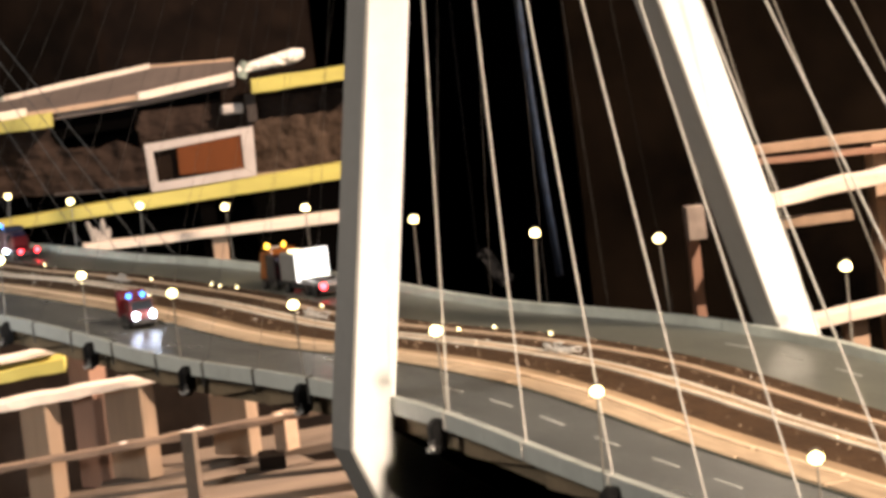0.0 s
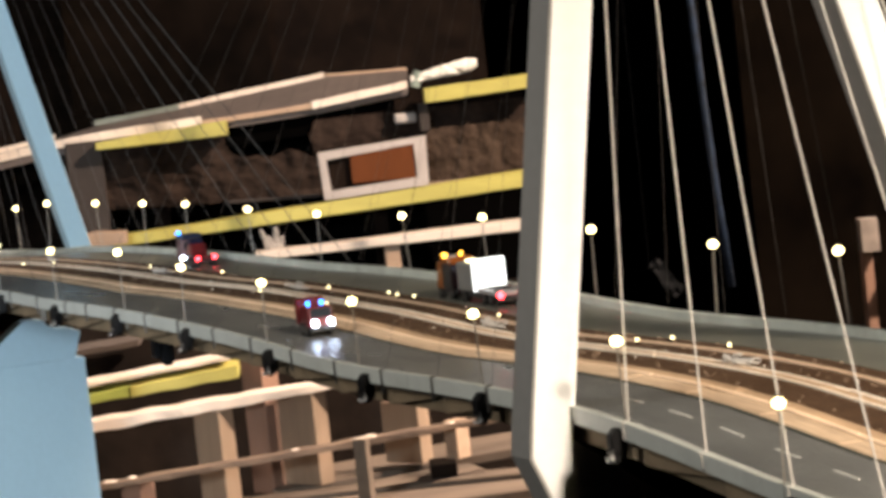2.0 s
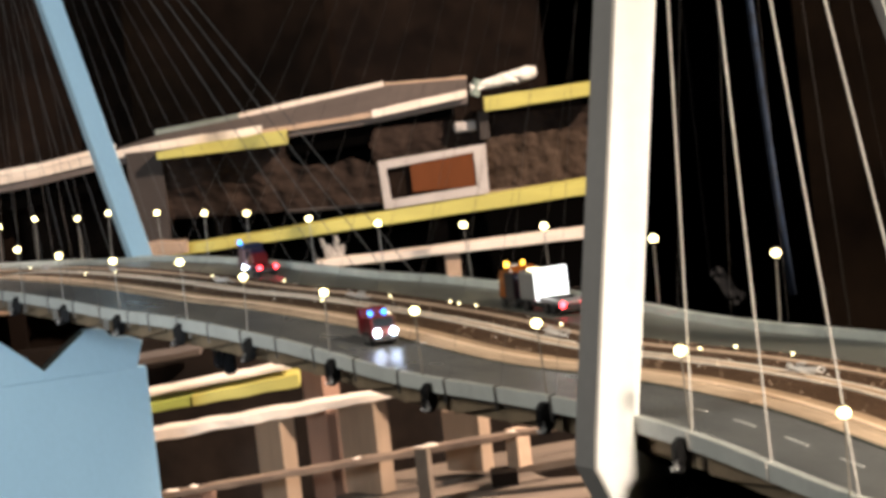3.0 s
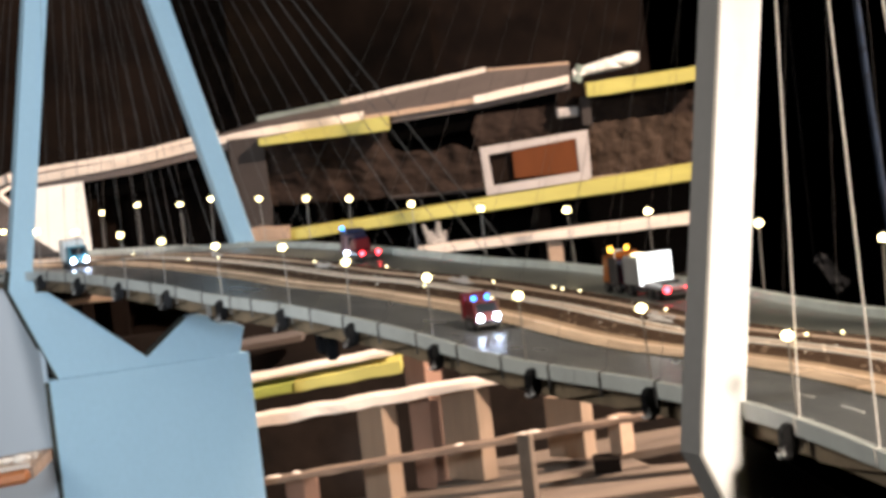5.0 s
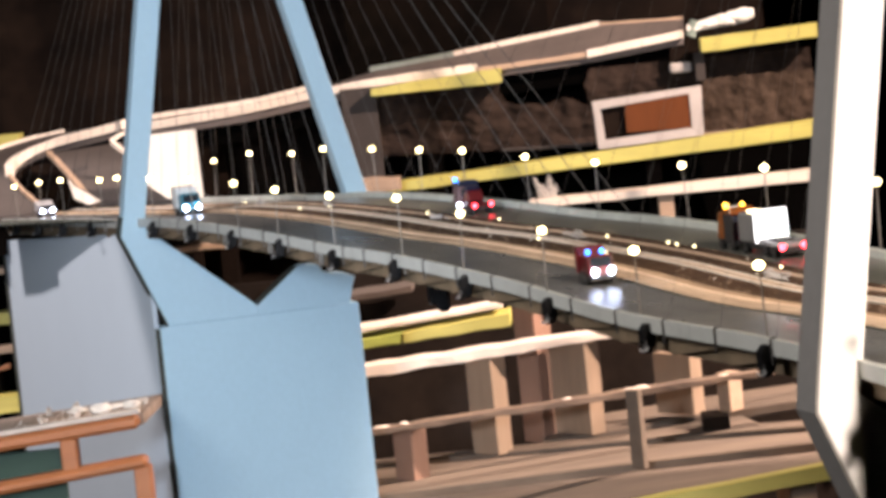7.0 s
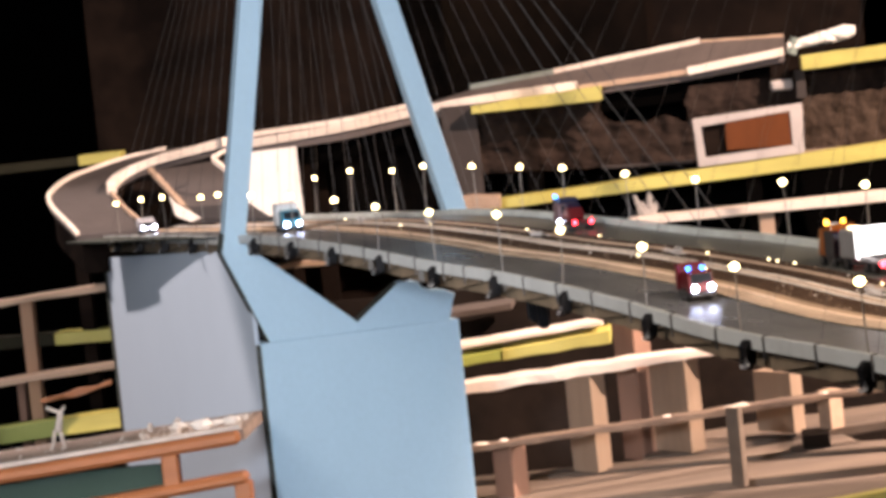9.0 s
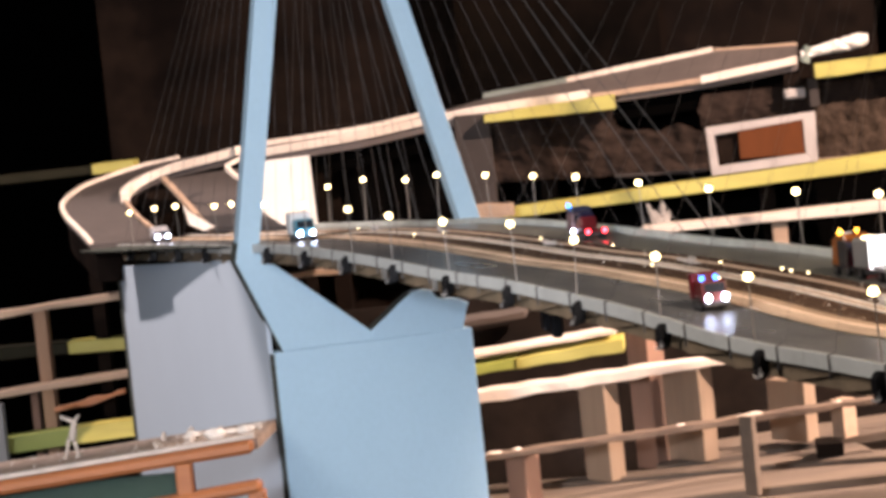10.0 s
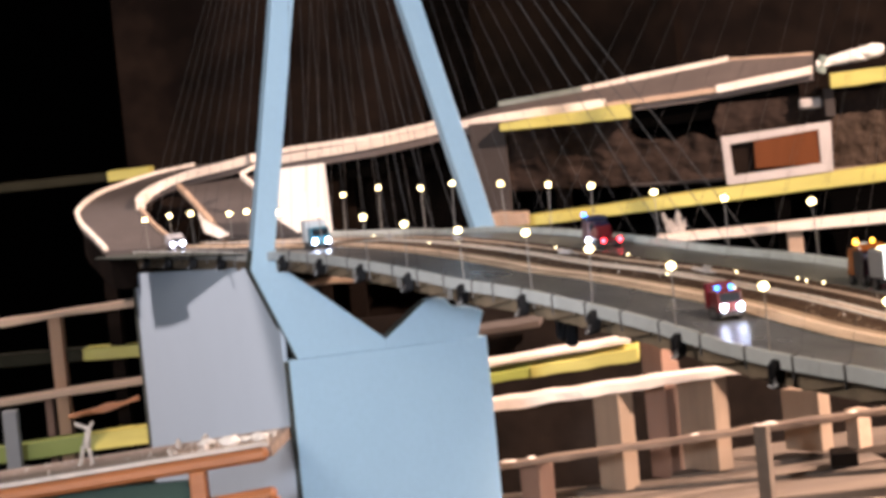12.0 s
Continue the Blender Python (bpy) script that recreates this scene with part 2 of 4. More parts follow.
def strip(y0, y1, top, bottom, i0=-5.0, i1=17.5, wave=0.0):
    """A band along the deck from y0 to y1; top and bottom count from the parapet's top."""
    sections = []
    for i in STATIONS:
        if i0 <= i <= i1:
            z, w = deck_z(i), wave * noise.noise((i * 1.7, y0 * 90, 3.0))
            sections.append([(-i * L, y0 + w, z + bottom), (-i * L, y1 + w, z + bottom), (-i * L, y1 + w, z + top), (-i * L, y0 + w, z + top)])
    return loft(sections)


bridge = thing("bridge_deck", (0, 0, 0), "grey model road deck with soil median and low concrete parapets", "bridge deck")


def pieces(name, y0, y1, top, bottom, mat, step, gap, jog, label="", start=-5.0, end=17.4, bevel=0.0006):
    """Kerb or parapet pieces laid end to end along the deck, each a little out of line."""
    q = random.Random(int(y0 * 9999) + 3)
    i = start
    while i < end:
        n = min(i + step * q.uniform(0.92, 1.08), end)
        dy, dz, secs = q.uniform(-jog, jog), q.uniform(-jog, jog) * 0.7, []
        for k in range(4):
            f = i + (n - gap - i) * k / 3
            z = deck_z(f) + dz
            secs.append([(-f * L, y0 + dy, z + bottom), (-f * L, y1 + dy, z + bottom), (-f * L, y1 + dy, z + top), (-f * L, y0 + dy, z + top)])
        part(name, loft(secs), mat, bridge, label, bevel=bevel)
        i = n


pieces("parapet_panel", 0.0, 0.0045, 0.0, -0.0105, CONCRETE, 0.98, 0.0016, 0.0001, bevel=0.00025)
part("deck_edge", strip(0.0012, 0.0044, -0.0012, -0.0102), CONCRETE, bridge)
pieces("far_parapet_panel", 0.2635, 0.268, 0.001, -0.0105, PARAPET, 0.98, 0.004, 0.00015)
part("near_carriageway", strip(0.0046, 0.0672, -0.0022, -0.009), ASPHALT, bridge, "dark asphalt lanes")
part("far_carriageway", strip(0.1885, 0.2634, -0.0056, -0.010), ASPHALT_FAR, bridge, "pale wet asphalt lanes")
# dark strip in place of the shade at the kerb's foot
part("kerb_joint", strip(0.0684, 0.0704, -0.0019, -0.009, wave=0.0012), EDGE, bridge, "dark line for the shade along the kerb's foot")
pieces("lower_kerb_piece", 0.0706, 0.0864, -0.0008, -0.009, KERB_SIDE, 0.42, 0.008, 0.0005, "cream raw wood kerb piece")
pieces("kerb_lip_piece", 0.0866, 0.0902, 0.0002, -0.009, KERB_LIP, 0.42, 0.006, 0.0003, "bright raw wood kerb lip")
pieces("upper_kerb_piece", 0.0904, 0.1015, -0.0010, -0.009, KERB_TOP, 0.9, 0.004, 0.0002, "raw wood kerb piece")
part("median_soil", strip(0.102, 0.1312, -0.0019, -0.009), SOIL, bridge, "dark brown soil")
pieces("median_strip_piece", 0.1346, 0.1410, -0.0012, -0.009, KERB_TOP, 0.55, 0.006, 0.0005, "brown crumbly strip piece")
pieces("strip_lip_piece", 0.1316, 0.1344, -0.0004, -0.009, PALE_STRIP, 0.7, 0.006, 0.0005, "pale thin strip lip")
pieces("strip_lip_piece", 0.1412, 0.1440, -0.0004, -0.009, PALE_STRIP, 0.6, 0.006, 0.0005, "pale thin strip lip")
part("median_soil", strip(0.1445, 0.166, -0.0019, -0.009), SOIL, bridge, "dark brown soil")
part("far_kerb", strip(0.1664, 0.1712, -0.0006, -0.009), KERB, bridge, "raw wood kerb", bevel=0.0005)
part("median_soil", strip(0.1716, 0.188, -0.0019, -0.009), SOIL, bridge, "dark brown soil")
part("edge_line", strip(0.0075, 0.0085, -0.0019, -0.003), PAINT_LINE, bridge)
part("girder", strip(0.011, 0.252, -0.0106, -0.025), GIRDER, bridge, "brown board girder under the deck")


gravel = bmesh.new()
gq = random.Random(8)
for _ in range(900):
    i = gq.uniform(-3, 12)
    y = gq.choice((gq.uniform(0.103, 0.130), gq.uniform(0.145, 0.165), gq.uniform(0.172, 0.187)))
    r = gq.uniform(0.0005, 0.0016)
    c = Vector((-i * L, y, deck_z(i) - 0.0018))
    v = [gravel.verts.new(c + Vector((r * math.cos(a), r * math.sin(a), 0))) for a in (gq.random(), 2.1 + gq.random(), 4.2 + gq.random())]
    t = gravel.verts.new(c + Vector((0, 0, r * 1.1)))
    for k in range(3):
        gravel.faces.new((v[k], v[(k + 1) % 3], t))
tagged(part("loose_soil", gravel, material("soil_grain", (0.16, 0.105, 0.065), 0.7, grain=0.5, scale=100), bridge, "loose brown soil grains"), kind="stuff")


def dash(y, i0, i1, top=-0.0018):
    z0, z1 = deck_z(i0) + top, deck_z(i1) + top
    return loft([[(-i * L, y - 0.0006, z - 0.0008), (-i * L, y + 0.0006, z - 0.0008), (-i * L, y + 0.0006, z), (-i * L, y - 0.0006, z)] for i, z in ((i0, z0), (i1, z1))])


for k in range(-14, 5):
    part("lane_dash", dash(0.040, k * 0.31 + 0.02, k * 0.31 + 0.15), PAINT_LINE, bridge)
    part("lane_dash", dash(0.236, k * 0.31 + 0.02, k * 0.31 + 0.15, -0.0052), PAINT_LINE, bridge)

# ---- pylons ----
MID = 0.134


BLUE_NEAR = [(0.1025, 1.93), (-0.0165, 1.275), (-0.0215, 1.252), (0.0255, 1.1372), (0.138, 1.1372), (0.138, 1.149), (0.0095, 1.2575), (0.0105, 1.274), (0.131, 1.93)]
BLUE_FAR = [(0.1375, 1.93), (0.2935, 1.262), (0.2935, 1.235), (0.27, 1.235), (0.2672, 1.262), (0.111, 1.93)]
# the jagged cut-out below the deck that answers the near leg's foot
BLUE_EAR = [(0.1381, 1.1372), (0.1381, 1.149), (0.193, 1.190), (0.204, 1.1915), (0.218, 1.190), (0.223, 1.181), (0.229, 1.1795), (0.235, 1.175), (0.244, 1.1765), (0.253, 1.175), (0.265, 1.169), (0.2605, 1.158), (0.258, 1.148), (0.255, 1.1372)]
# the white pylon leans a little towards the near side
WHITE_NEAR = [(0.0872, 1.93), (-0.0241, 1.262), (-0.0271, 1.240), (0.0142, 1.1372), (MID, 1.1372), (MID, 1.147), (-0.001, 1.2475), (0.1085, 1.905)]
WHITE_FAR = [(0.1053, 1.93), (0.2975, 1.262), (0.302, 1.246), (0.2475, 1.1372), (MID, 1.1372), (MID, 1.147), (0.2725, 1.2578), (0.0835, 1.905)]


def pylon(front, mat, edge, boards, rims, label, depth, mast, foot):
    """boards: outlines of the flat painted pieces; rims: runs of points along which a darker strip covers the side,
    with their width.
    """
    ob = thing("pylon", (front - depth / 2, MID, 0), label, "pylon")
    for name, outline in boards:
        part(name, prism([(y - MID, z) for y, z in outline], -depth / 2, depth / 2), mat, ob, bevel=0.0008)
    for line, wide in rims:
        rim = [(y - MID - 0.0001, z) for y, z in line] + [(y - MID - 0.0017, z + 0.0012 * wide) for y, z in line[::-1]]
        part("side_board", prism(rim, -depth / 2 + 0.0005, depth / 2 - 0.0008), edge, ob, "darker strip along the leg's side")
    part("mast", boxed(-depth / 2 - 0.002, depth / 2 + 0.002, mast - 0.04 - MID, mast + 0.04 - MID, 1.9, 2.45), mat, ob, bevel=0.002)
    y0, y1, y2 = (y - MID for y in foot)
    part("pier_edge", prism([(y0 - 0.0002, 1.136), (y0 - 0.0058, 1.136), (y0 - 0.0052, 0.9), (y0 + 0.0004, 0.9)], depth / 2 - 0.0015, depth / 2 + 0.002), EDGE, ob, "dark board edge")
    base = [(y0, 1.1370), (y1, 1.1370), (y2, 0.92), (y2, 0.0), (y0 + 0.001, 0.0), (y0 + 0.001, 0.92)]
    part("pier", prism(base, -depth / 2 - 0.003, depth / 2 + 0.0014), mat, ob, "tall painted pier block", bevel=0.0005)
    return ob


# SIDE_GREY strips carry the shade of the white legs' near sides
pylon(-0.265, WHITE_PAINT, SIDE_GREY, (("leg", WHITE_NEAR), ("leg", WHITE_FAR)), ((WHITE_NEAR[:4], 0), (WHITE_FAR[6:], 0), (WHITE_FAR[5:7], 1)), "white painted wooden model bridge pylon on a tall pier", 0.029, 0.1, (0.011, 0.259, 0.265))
pylon(-2.29, BLUE_LIT_PAINT, EDGE, (("leg", BLUE_NEAR), ("leg", BLUE_FAR), ("foot_board", BLUE_EAR)), ((BLUE_NEAR[1:4], 0), (BLUE_EAR[1:3], 0)), "model bridge pylon on a tall pier, blue light in its paint", 0.026, 0.12, (0.0135, 0.2655, 0.2655))

def wall_top(i):
    return deck_z(i) - 0.0202 - 0.0033 * (i - 12.35)


wall = part("abutment_wall", loft([[(-i * L, 0.0079, wall_top(i)), (-i * L, 0.0132, wall_top(i)), (-i * L, 0.0132, 0.0), (-i * L, 0.0079, 0.0)] for i in [11.53 + 0.4505 * k for k in range(13)]]), GREY_BOARD, None)
part("board_edge", loft([[(-i * L, 0.0075, wall_top(i)), (-i * L, 0.0132, wall_top(i)), (-i * L, 0.0132, 0.0), (-i * L, 0.0075, 0.0)] for i in (16.94, 17.08)]), EDGE, wall, "dark board edge")
tagged(wall, "plain grey primed board wall under the bridge approach", "wall panel", kind="structure")

part("end_panel", loft([[(-i * L, y, deck_z(i) + z) for y, z in ((0.005, low), (0.0072, low), (0.0072, -0.004), (0.005, -0.004))] for i, low in ((16.86, -0.032), (17.25, -0.030), (17.8, -0.018), (18.2, -0.010))]), SIDE_GREY, bridge, "dark grey tapering end panel")

# a dark board added along the deck's far end; its stepped outline shades the wall
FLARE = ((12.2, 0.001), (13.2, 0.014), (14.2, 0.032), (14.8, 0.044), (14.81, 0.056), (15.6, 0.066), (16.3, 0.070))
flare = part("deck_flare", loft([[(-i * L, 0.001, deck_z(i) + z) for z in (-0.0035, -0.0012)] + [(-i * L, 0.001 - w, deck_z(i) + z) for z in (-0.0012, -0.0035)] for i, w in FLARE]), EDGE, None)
tagged(flare, "dark board added at the deck's end to shade the wall", "board")

# ---- cables, lamps and clamps ----


def cable(foot, top, mat, radius, strap, label):
    bm = tubed(foot, top, radius, n=6)
    if strap:  # the string goes on over the parapet and down the deck's edge
        x, y, z = foot
        r, drop = strap
        tube(bm, (x, -0.0008, z + 0.004), (x + 0.0015, -0.0008, z - drop), r, n=5)
        tube(bm, (x, y, z + 0.0045), (x, -0.0008, z + 0.004), r, n=5)
    return tagged(part("stay_cable", bm, mat, None), label, "stay cable", "stay cables")


def stays(tower, apex, side, stations, mat, radius, strap, label):
    y = 0.003 if side < 0 else 0.265
    for i in stations:
        rise = 1.945 + 0.1 * math.exp(-abs(i - tower) / 1.5)
        cable((-i * L, y, deck_z(i) - 0.004), (-tower * L, apex + side * 0.0185, rise), mat, radius, strap, label)


CORD, GREY_THREAD = "pale cord stay cable beside the white pylon", "thin dimmed grey stay cable of the model bridge"
stays(1.43, 0.107, -1, [0.98 - 0.475 * k for k in range(7)] + [-2.30, -2.77, -3.2], CABLE, 0.0006, (0.0004, 0.006), CORD)
stays(1.43, 0.107, 1, [1.07, 0.55, -0.08, -0.65, -1.2, -1.7, -2.2, -2.7, -3.2], DIM_CORD, 0.0005, None, "dimmer greyish cord stay cable beside the white pylon")
for side, strap in ((-1, (0.0008, 0.012)), (1, None)):
    stays(1.43, 0.107, side, [1.95 + 0.455 * k for k in range(11)], DIM_THREAD, 0.00014, strap, GREY_THREAD)
    stays(11.6, 0.121, side, [10.85 - 0.5 * k for k in range(6)], DIM_THREAD, 0.00022, strap, GREY_THREAD)
    stays(11.6, 0.121, side, [12.5 + 0.5 * k for k in range(9)], DIM_THREAD, 0.0003, strap, GREY_THREAD)
stays(11.6, 0.121, -1, [7.85, 7.35, 6.85], DIM_THREAD, 0.0003, (0.0008, 0.012), GREY_THREAD)
stays(11.6, 0.121, 1, [7.85, 7.35, 6.93, 6.54], DIM_THREAD, 0.0005, None, GREY_THREAD)


def street_lamp():
    ob = thing("street_lamp", (0, 0, 0), "thin model street lamp with a lit round head", "street lamp", "street lamps along the bridge")
    part("pole", tubed((0, 0, -0.016), (0, 0, 0.048), 0.0007, 0.0005, n=6), POLE, ob)
    bm = bmesh.new()
    bmesh.ops.create_uvsphere(bm, u_segments=10, v_segments=7, radius=0.0036, matrix=Matrix.Translation((0, 0, 0.051)) @ Matrix.Diagonal((1, 1, 0.8, 1)))
    part("globe", bm, LAMP_GLOW, ob, "glowing warm white globe", smooth=True)
    part("cap", tubed((0, 0, 0.0542), (0, 0, 0.0555), 0.003, 0.001, n=8), POLE, ob)
    return ob


# station and height of each lamp's head over the parapet, in millimetres
NEAR_LAMPS = [(-1.97, 43), (-0.96, 42), (0.06, 42), (0.99, 46), (2.02, 45), (3.10, 45), (4.05, 45), (5.04, 45), (5.93, 50), (7.04, 46), (8.06, 44), (8.93, 46), (10, 47), (11.05, 47), (12.05, 52), (12.62, 50), (14.02, 53), (14.88, 52), (15.98, 48)]
FAR_LAMPS = [(-2.03, 47), (-1, 47), (-0.05, 47), (0.94, 46), (2.06, 50), (2.96, 51), (3.98, 52), (5.05, 52), (5.97, 48), (7.09, 47), (8.12, 47), (9.17, 50), (9.97, 50), (10.95, 52), (12.07, 59), (12.87, 55), (14.05, 60), (15.17, 54), (16, 53)]
rnd = random.Random(4)
first = None
for row, y in ((NEAR_LAMPS, 0.002), (FAR_LAMPS, 0.268)):
    for i, height in row:
        lean, nod = rnd.uniform(-2.5, 2.5), rnd.uniform(-3, 3)
        at = pose(-i * L + 0.05 * math.sin(radians(-nod)), y + 0.003 * (y > 0.2) + 0.05 * math.sin(radians(lean)), deck_z(i) - 0.051 + height / 1000, lean, nod, 0)
        if first is None:
            first = street_lamp()
            first.matrix_world = at
        else:
            copy_thing(first, at)


def clamp():
    ob = thing("spring_clamp", (0, 0, 0), "black spring clamp gripping the deck edge", "clamp", "clamps along the deck edge")
    body = [(-0.010, -0.009), (-0.010, -0.026), (-0.003, -0.031), (0.004, -0.028), (0.006, -0.012), (0.003, -0.004), (-0.004, -0.003)]
    part("body", prism([(y, z) for y, z in body], -0.006, 0.006), BLACK, ob, bevel=0.0015)
    part("strip", boxed(-0.005, 0.003, -0.0105, -0.0098, -0.0236, -0.0229), STEEL, ob, "thin bright steel strip")
    part("spring", tubed((0.0068, -0.0092, -0.0205), (0.0085, -0.010, -0.0235), 0.001, n=6), STEEL, ob, "steel spring arm")
    part("handle", boxed(0.004, 0.015, -0.013, -0.006, -0.031, -0.025), BLACK, ob, bevel=0.0012)
    part("wire_arm", sweep([Vector(p) for p in ((0.000, -0.0125, -0.0275), (0.006, -0.0145, -0.0292), (0.012, -0.0148, -0.0288), (0.0175, -0.0135, -0.0262))], 0.0011, 6), WIRE_STEEL, ob, "bright bent wire arm")
    part("screw", tubed((0.010, -0.0132, -0.027), (0.014, -0.0135, -0.0245), 0.0021), STEEL, ob, "small steel screw")
    return ob


CLAMP_SIZE = Matrix.Translation((0, 0, -0.0015)) @ Matrix.Scale(0.83, 4)
first = clamp()
first.matrix_world = pose(0, 0, deck_z(0)) @ CLAMP_SIZE
for i in range(-2, 17):
    if i != 0 and i != 12:
        copy_thing(first, pose(-i * L + rnd.uniform(-0.003, 0.003), 0, deck_z(i), 0, 0, rnd.uniform(-12, 12)) @ CLAMP_SIZE)

# ---- the timber structure behind ----


def board(name, mat, a0, z0, a1, z1, d, thick, deep, label, category="board", rough=0.0015, cuts=10, group=""):
    """A board from (a0, z0) to (a1, z1), which name the middle of its front face at both ends; thick in z, deep away from the viewer."""
    secs = []
    for k in range(cuts + 1):
        f = k / cuts
        a, z = a0 + (a1 - a0) * f, z0 + (z1 - z0) * f
        j = [rough * noise.noise((a * 31, z * 17 + s, d * 7)) for s in range(4)]
        h0 = thick[0] + (thick[1] - thick[0]) * f if isinstance(thick, tuple) else thick
        secs.append([(a, d + j[0], z - h0 / 2 + j[1]), (a, d + deep, z - h0 / 2), (a, d + deep, z + h0 / 2 + j[3]), (a, d + j[2], z + h0 / 2 + j[3])])
    ob = part(name, loft(secs), mat, None, bevel=0.0008)
    ob.matrix_world = BACK
    return tagged(ob, label, category, group)


def post(mat, a0, a1, d0, d1, z0, z1, label, name="timber_post", turn=0.0):
    """An upright of square timber; turn is how far its far side stands to the right of its front."""
    back = 1.25 * (a1 - a0) if turn else 0
    bm = loft([[(a0, d0 + back, z), (a1, d0, z), (a1 + turn, d0 + 1.1 * turn if turn else d1, z), (a0 + turn, d0 + 1.1 * turn + back if turn else d1, z)] for z in (z0, z0 + (z1 - z0) * 0.5, z1)])
    ob = part(name, bm, mat, None, bevel=0.001)
    ob.matrix_world = BACK
    return tagged(ob, label, "post", "timber posts")


board("yellow_beam", YELLOW, -0.33, 1.2135, 0.36, 1.2434, 4.75, (0.015, 0.026), 0.05, "long yellow formwork beam lying level on the timber frame", "beam")
board("yellow_beam", YELLOW, -0.334, 1.3637, -0.127, 1.3703, 4.8, (0.012, 0.0235), 0.045, "short yellow formwork beam under the ramp", "beam")
board("yellow_beam", YELLOW, 0.187, 1.386, 0.37, 1.393, 4.8, 0.022, 0.045, "short yellow formwork beam beside the ramp's end", "beam")
board("pine_batten", PALE_PINE, -0.10, 1.178, 0.345, 1.1805, 4.6, (0.011, 0.017), 0.05, "long pale pine batten on short posts", "batten")
post(PINE, 0.095, 0.118, 4.61, 4.65, 1.0, 1.17, "short raw pine post under the batten")
board("yellow_beam", YELLOW, -0.28, 1.0447, -0.131, 1.056, 4.15, (0.0149, 0.018), 0.08, "yellow formwork beam in the lower frame", "beam")
board("green_beam", LIME, -0.42, 1.034, -0.281, 1.0446, 4.152, (0.012, 0.0148), 0.08, "lime green painted end of a formwork beam", "beam")
board("pine_board", PALE_PINE, -0.425, 1.0144, 0.0507, 1.0421, 4.0, (0.0172, 0.0081), 0.05, "bright pale pine board on posts with a chipped edge", "board", rough=0.0032, cuts=40)
board("pine_rail", RAIL_WOOD, -0.42, 0.953, 0.24, 0.992, 3.85, 0.0075, 0.03, "long narrow weathered pine rail across the posts", "rail", rough=0.0022, cuts=34)
post(OLD_PINE, -0.194, -0.159, 4.0, 4.06, 0.893, 1.0225, "wide raw timber post under the pine board", turn=0.019)
post(OLD_PINE, -0.082, -0.034, 4.0, 4.06, 0.908, 1.031, "wide raw timber post under the pine board", turn=0.019)
post(OLD_PINE, 0.055, 0.102, 4.0, 4.06, 0.922, 1.003, "short raw timber post", turn=0.016)
post(RED_PINE, -0.126, -0.098, 4.06, 4.1, 0.895, 1.08, "reddish tall timber post behind the board", turn=0.022)
post(PINE, 0.132, 0.147, 3.91, 3.95, 0.935, 0.985, "short timber post on a dark foot", turn=0.018)
post(PLANK, 0.012, 0.027, 3.66, 3.685, 0.912, 1.008, "thin short timber post in front of the rail", turn=0.006)
post(RED_PINE, -0.290, -0.264, 3.87, 3.92, 0.7, 0.958, "dark timber post beside the pier", turn=0.019)

# ---- floors, back walls and hall ----


def slab(name, mat, a0, a1, d0, d1, z0, z1, label, category, kind=""):
    ob = part(name, boxed(a0, a1, d0, d1, z0, z1), mat, None)
    ob.matrix_world = BACK
    return tagged(ob, label, category, kind=kind)


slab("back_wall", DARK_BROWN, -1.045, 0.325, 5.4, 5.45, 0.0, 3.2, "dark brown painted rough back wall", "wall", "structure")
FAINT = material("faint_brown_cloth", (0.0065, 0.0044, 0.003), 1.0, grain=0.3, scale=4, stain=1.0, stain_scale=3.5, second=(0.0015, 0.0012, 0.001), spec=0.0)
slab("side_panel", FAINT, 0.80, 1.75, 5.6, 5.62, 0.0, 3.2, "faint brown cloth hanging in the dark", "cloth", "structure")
for nm, s in (("floor", (-6, 6, -4, 8, -0.1, 0.0)), ("ceiling", (-6, 6, -4, 8, 4.5, 4.6)), ("wall_north", (-6, 6, 8, 8.1, 0, 4.5)), ("wall_south", (-6, 6, -4.1, -4, 0, 4.5)), ("wall_west", (-6.1, -6, -4, 8, 0, 4.5)), ("wall_east", (6, 6.1, -4, 8, 0, 4.5))):
    slab(nm, HALL, *s, "black " + nm.split("_")[0] + " of the dark hall", nm.split("_")[0], "structure")

# ---- the ramp along the back wall and the loop at the bridge's end ----


def ribbon(left, right, thick, n=6):
    """A solid road surface between two edge lines of (a, d, z) points."""
    def along(line, f):
        p = f * (len(line) - 1)
        k = min(int(p), len(line) - 2)
        return Vector(line[k]).lerp(Vector(line[k + 1]), p - k)
    steps = n * (len(left) - 1)
    secs = []
    for s in range(steps + 1):
        a, b = along(left, s / steps), along(right, s / steps)
        down = Vector((0, 0, thick))
        secs.append([a, b, b - down, a - down])
    return loft(secs)


def edging(line, w, h, n=8):
    """A kerb of width w and height h along a line of points."""
    pts = []
    for k in range(len(line) - 1):
        for q in range(n):
            pts.append(Vector(line[k]).lerp(Vector(line[k + 1]), q / n))
    pts.append(Vector(line[-1]))
    for _ in range(n):
        pts = [pts[0]] + [(pts[k - 1] + 2 * pts[k] + pts[k + 1]) / 4 for k in range(1, len(pts) - 1)] + [pts[-1]]
    secs = []
    for k, p in enumerate(pts):
        t = (pts[min(k + 1, len(pts) - 1)] - pts[max(k - 1, 0)]).normalized()
        side = Vector((-t.y, t.x, 0))
        side = side.normalized() * w / 2 if side.length > 1e-4 else Vector((0, w / 2, 0))
        wob = 0.0012 * noise.noise((p.x * 40, p.y * 40, p.z * 40))
        up = Vector((0, 0, h + wob))
        secs.append([p - side, p + side, p + side + up, p - side + up])
    return loft(secs)


def placed(ob):
    ob.matrix_world = BACK
    return ob


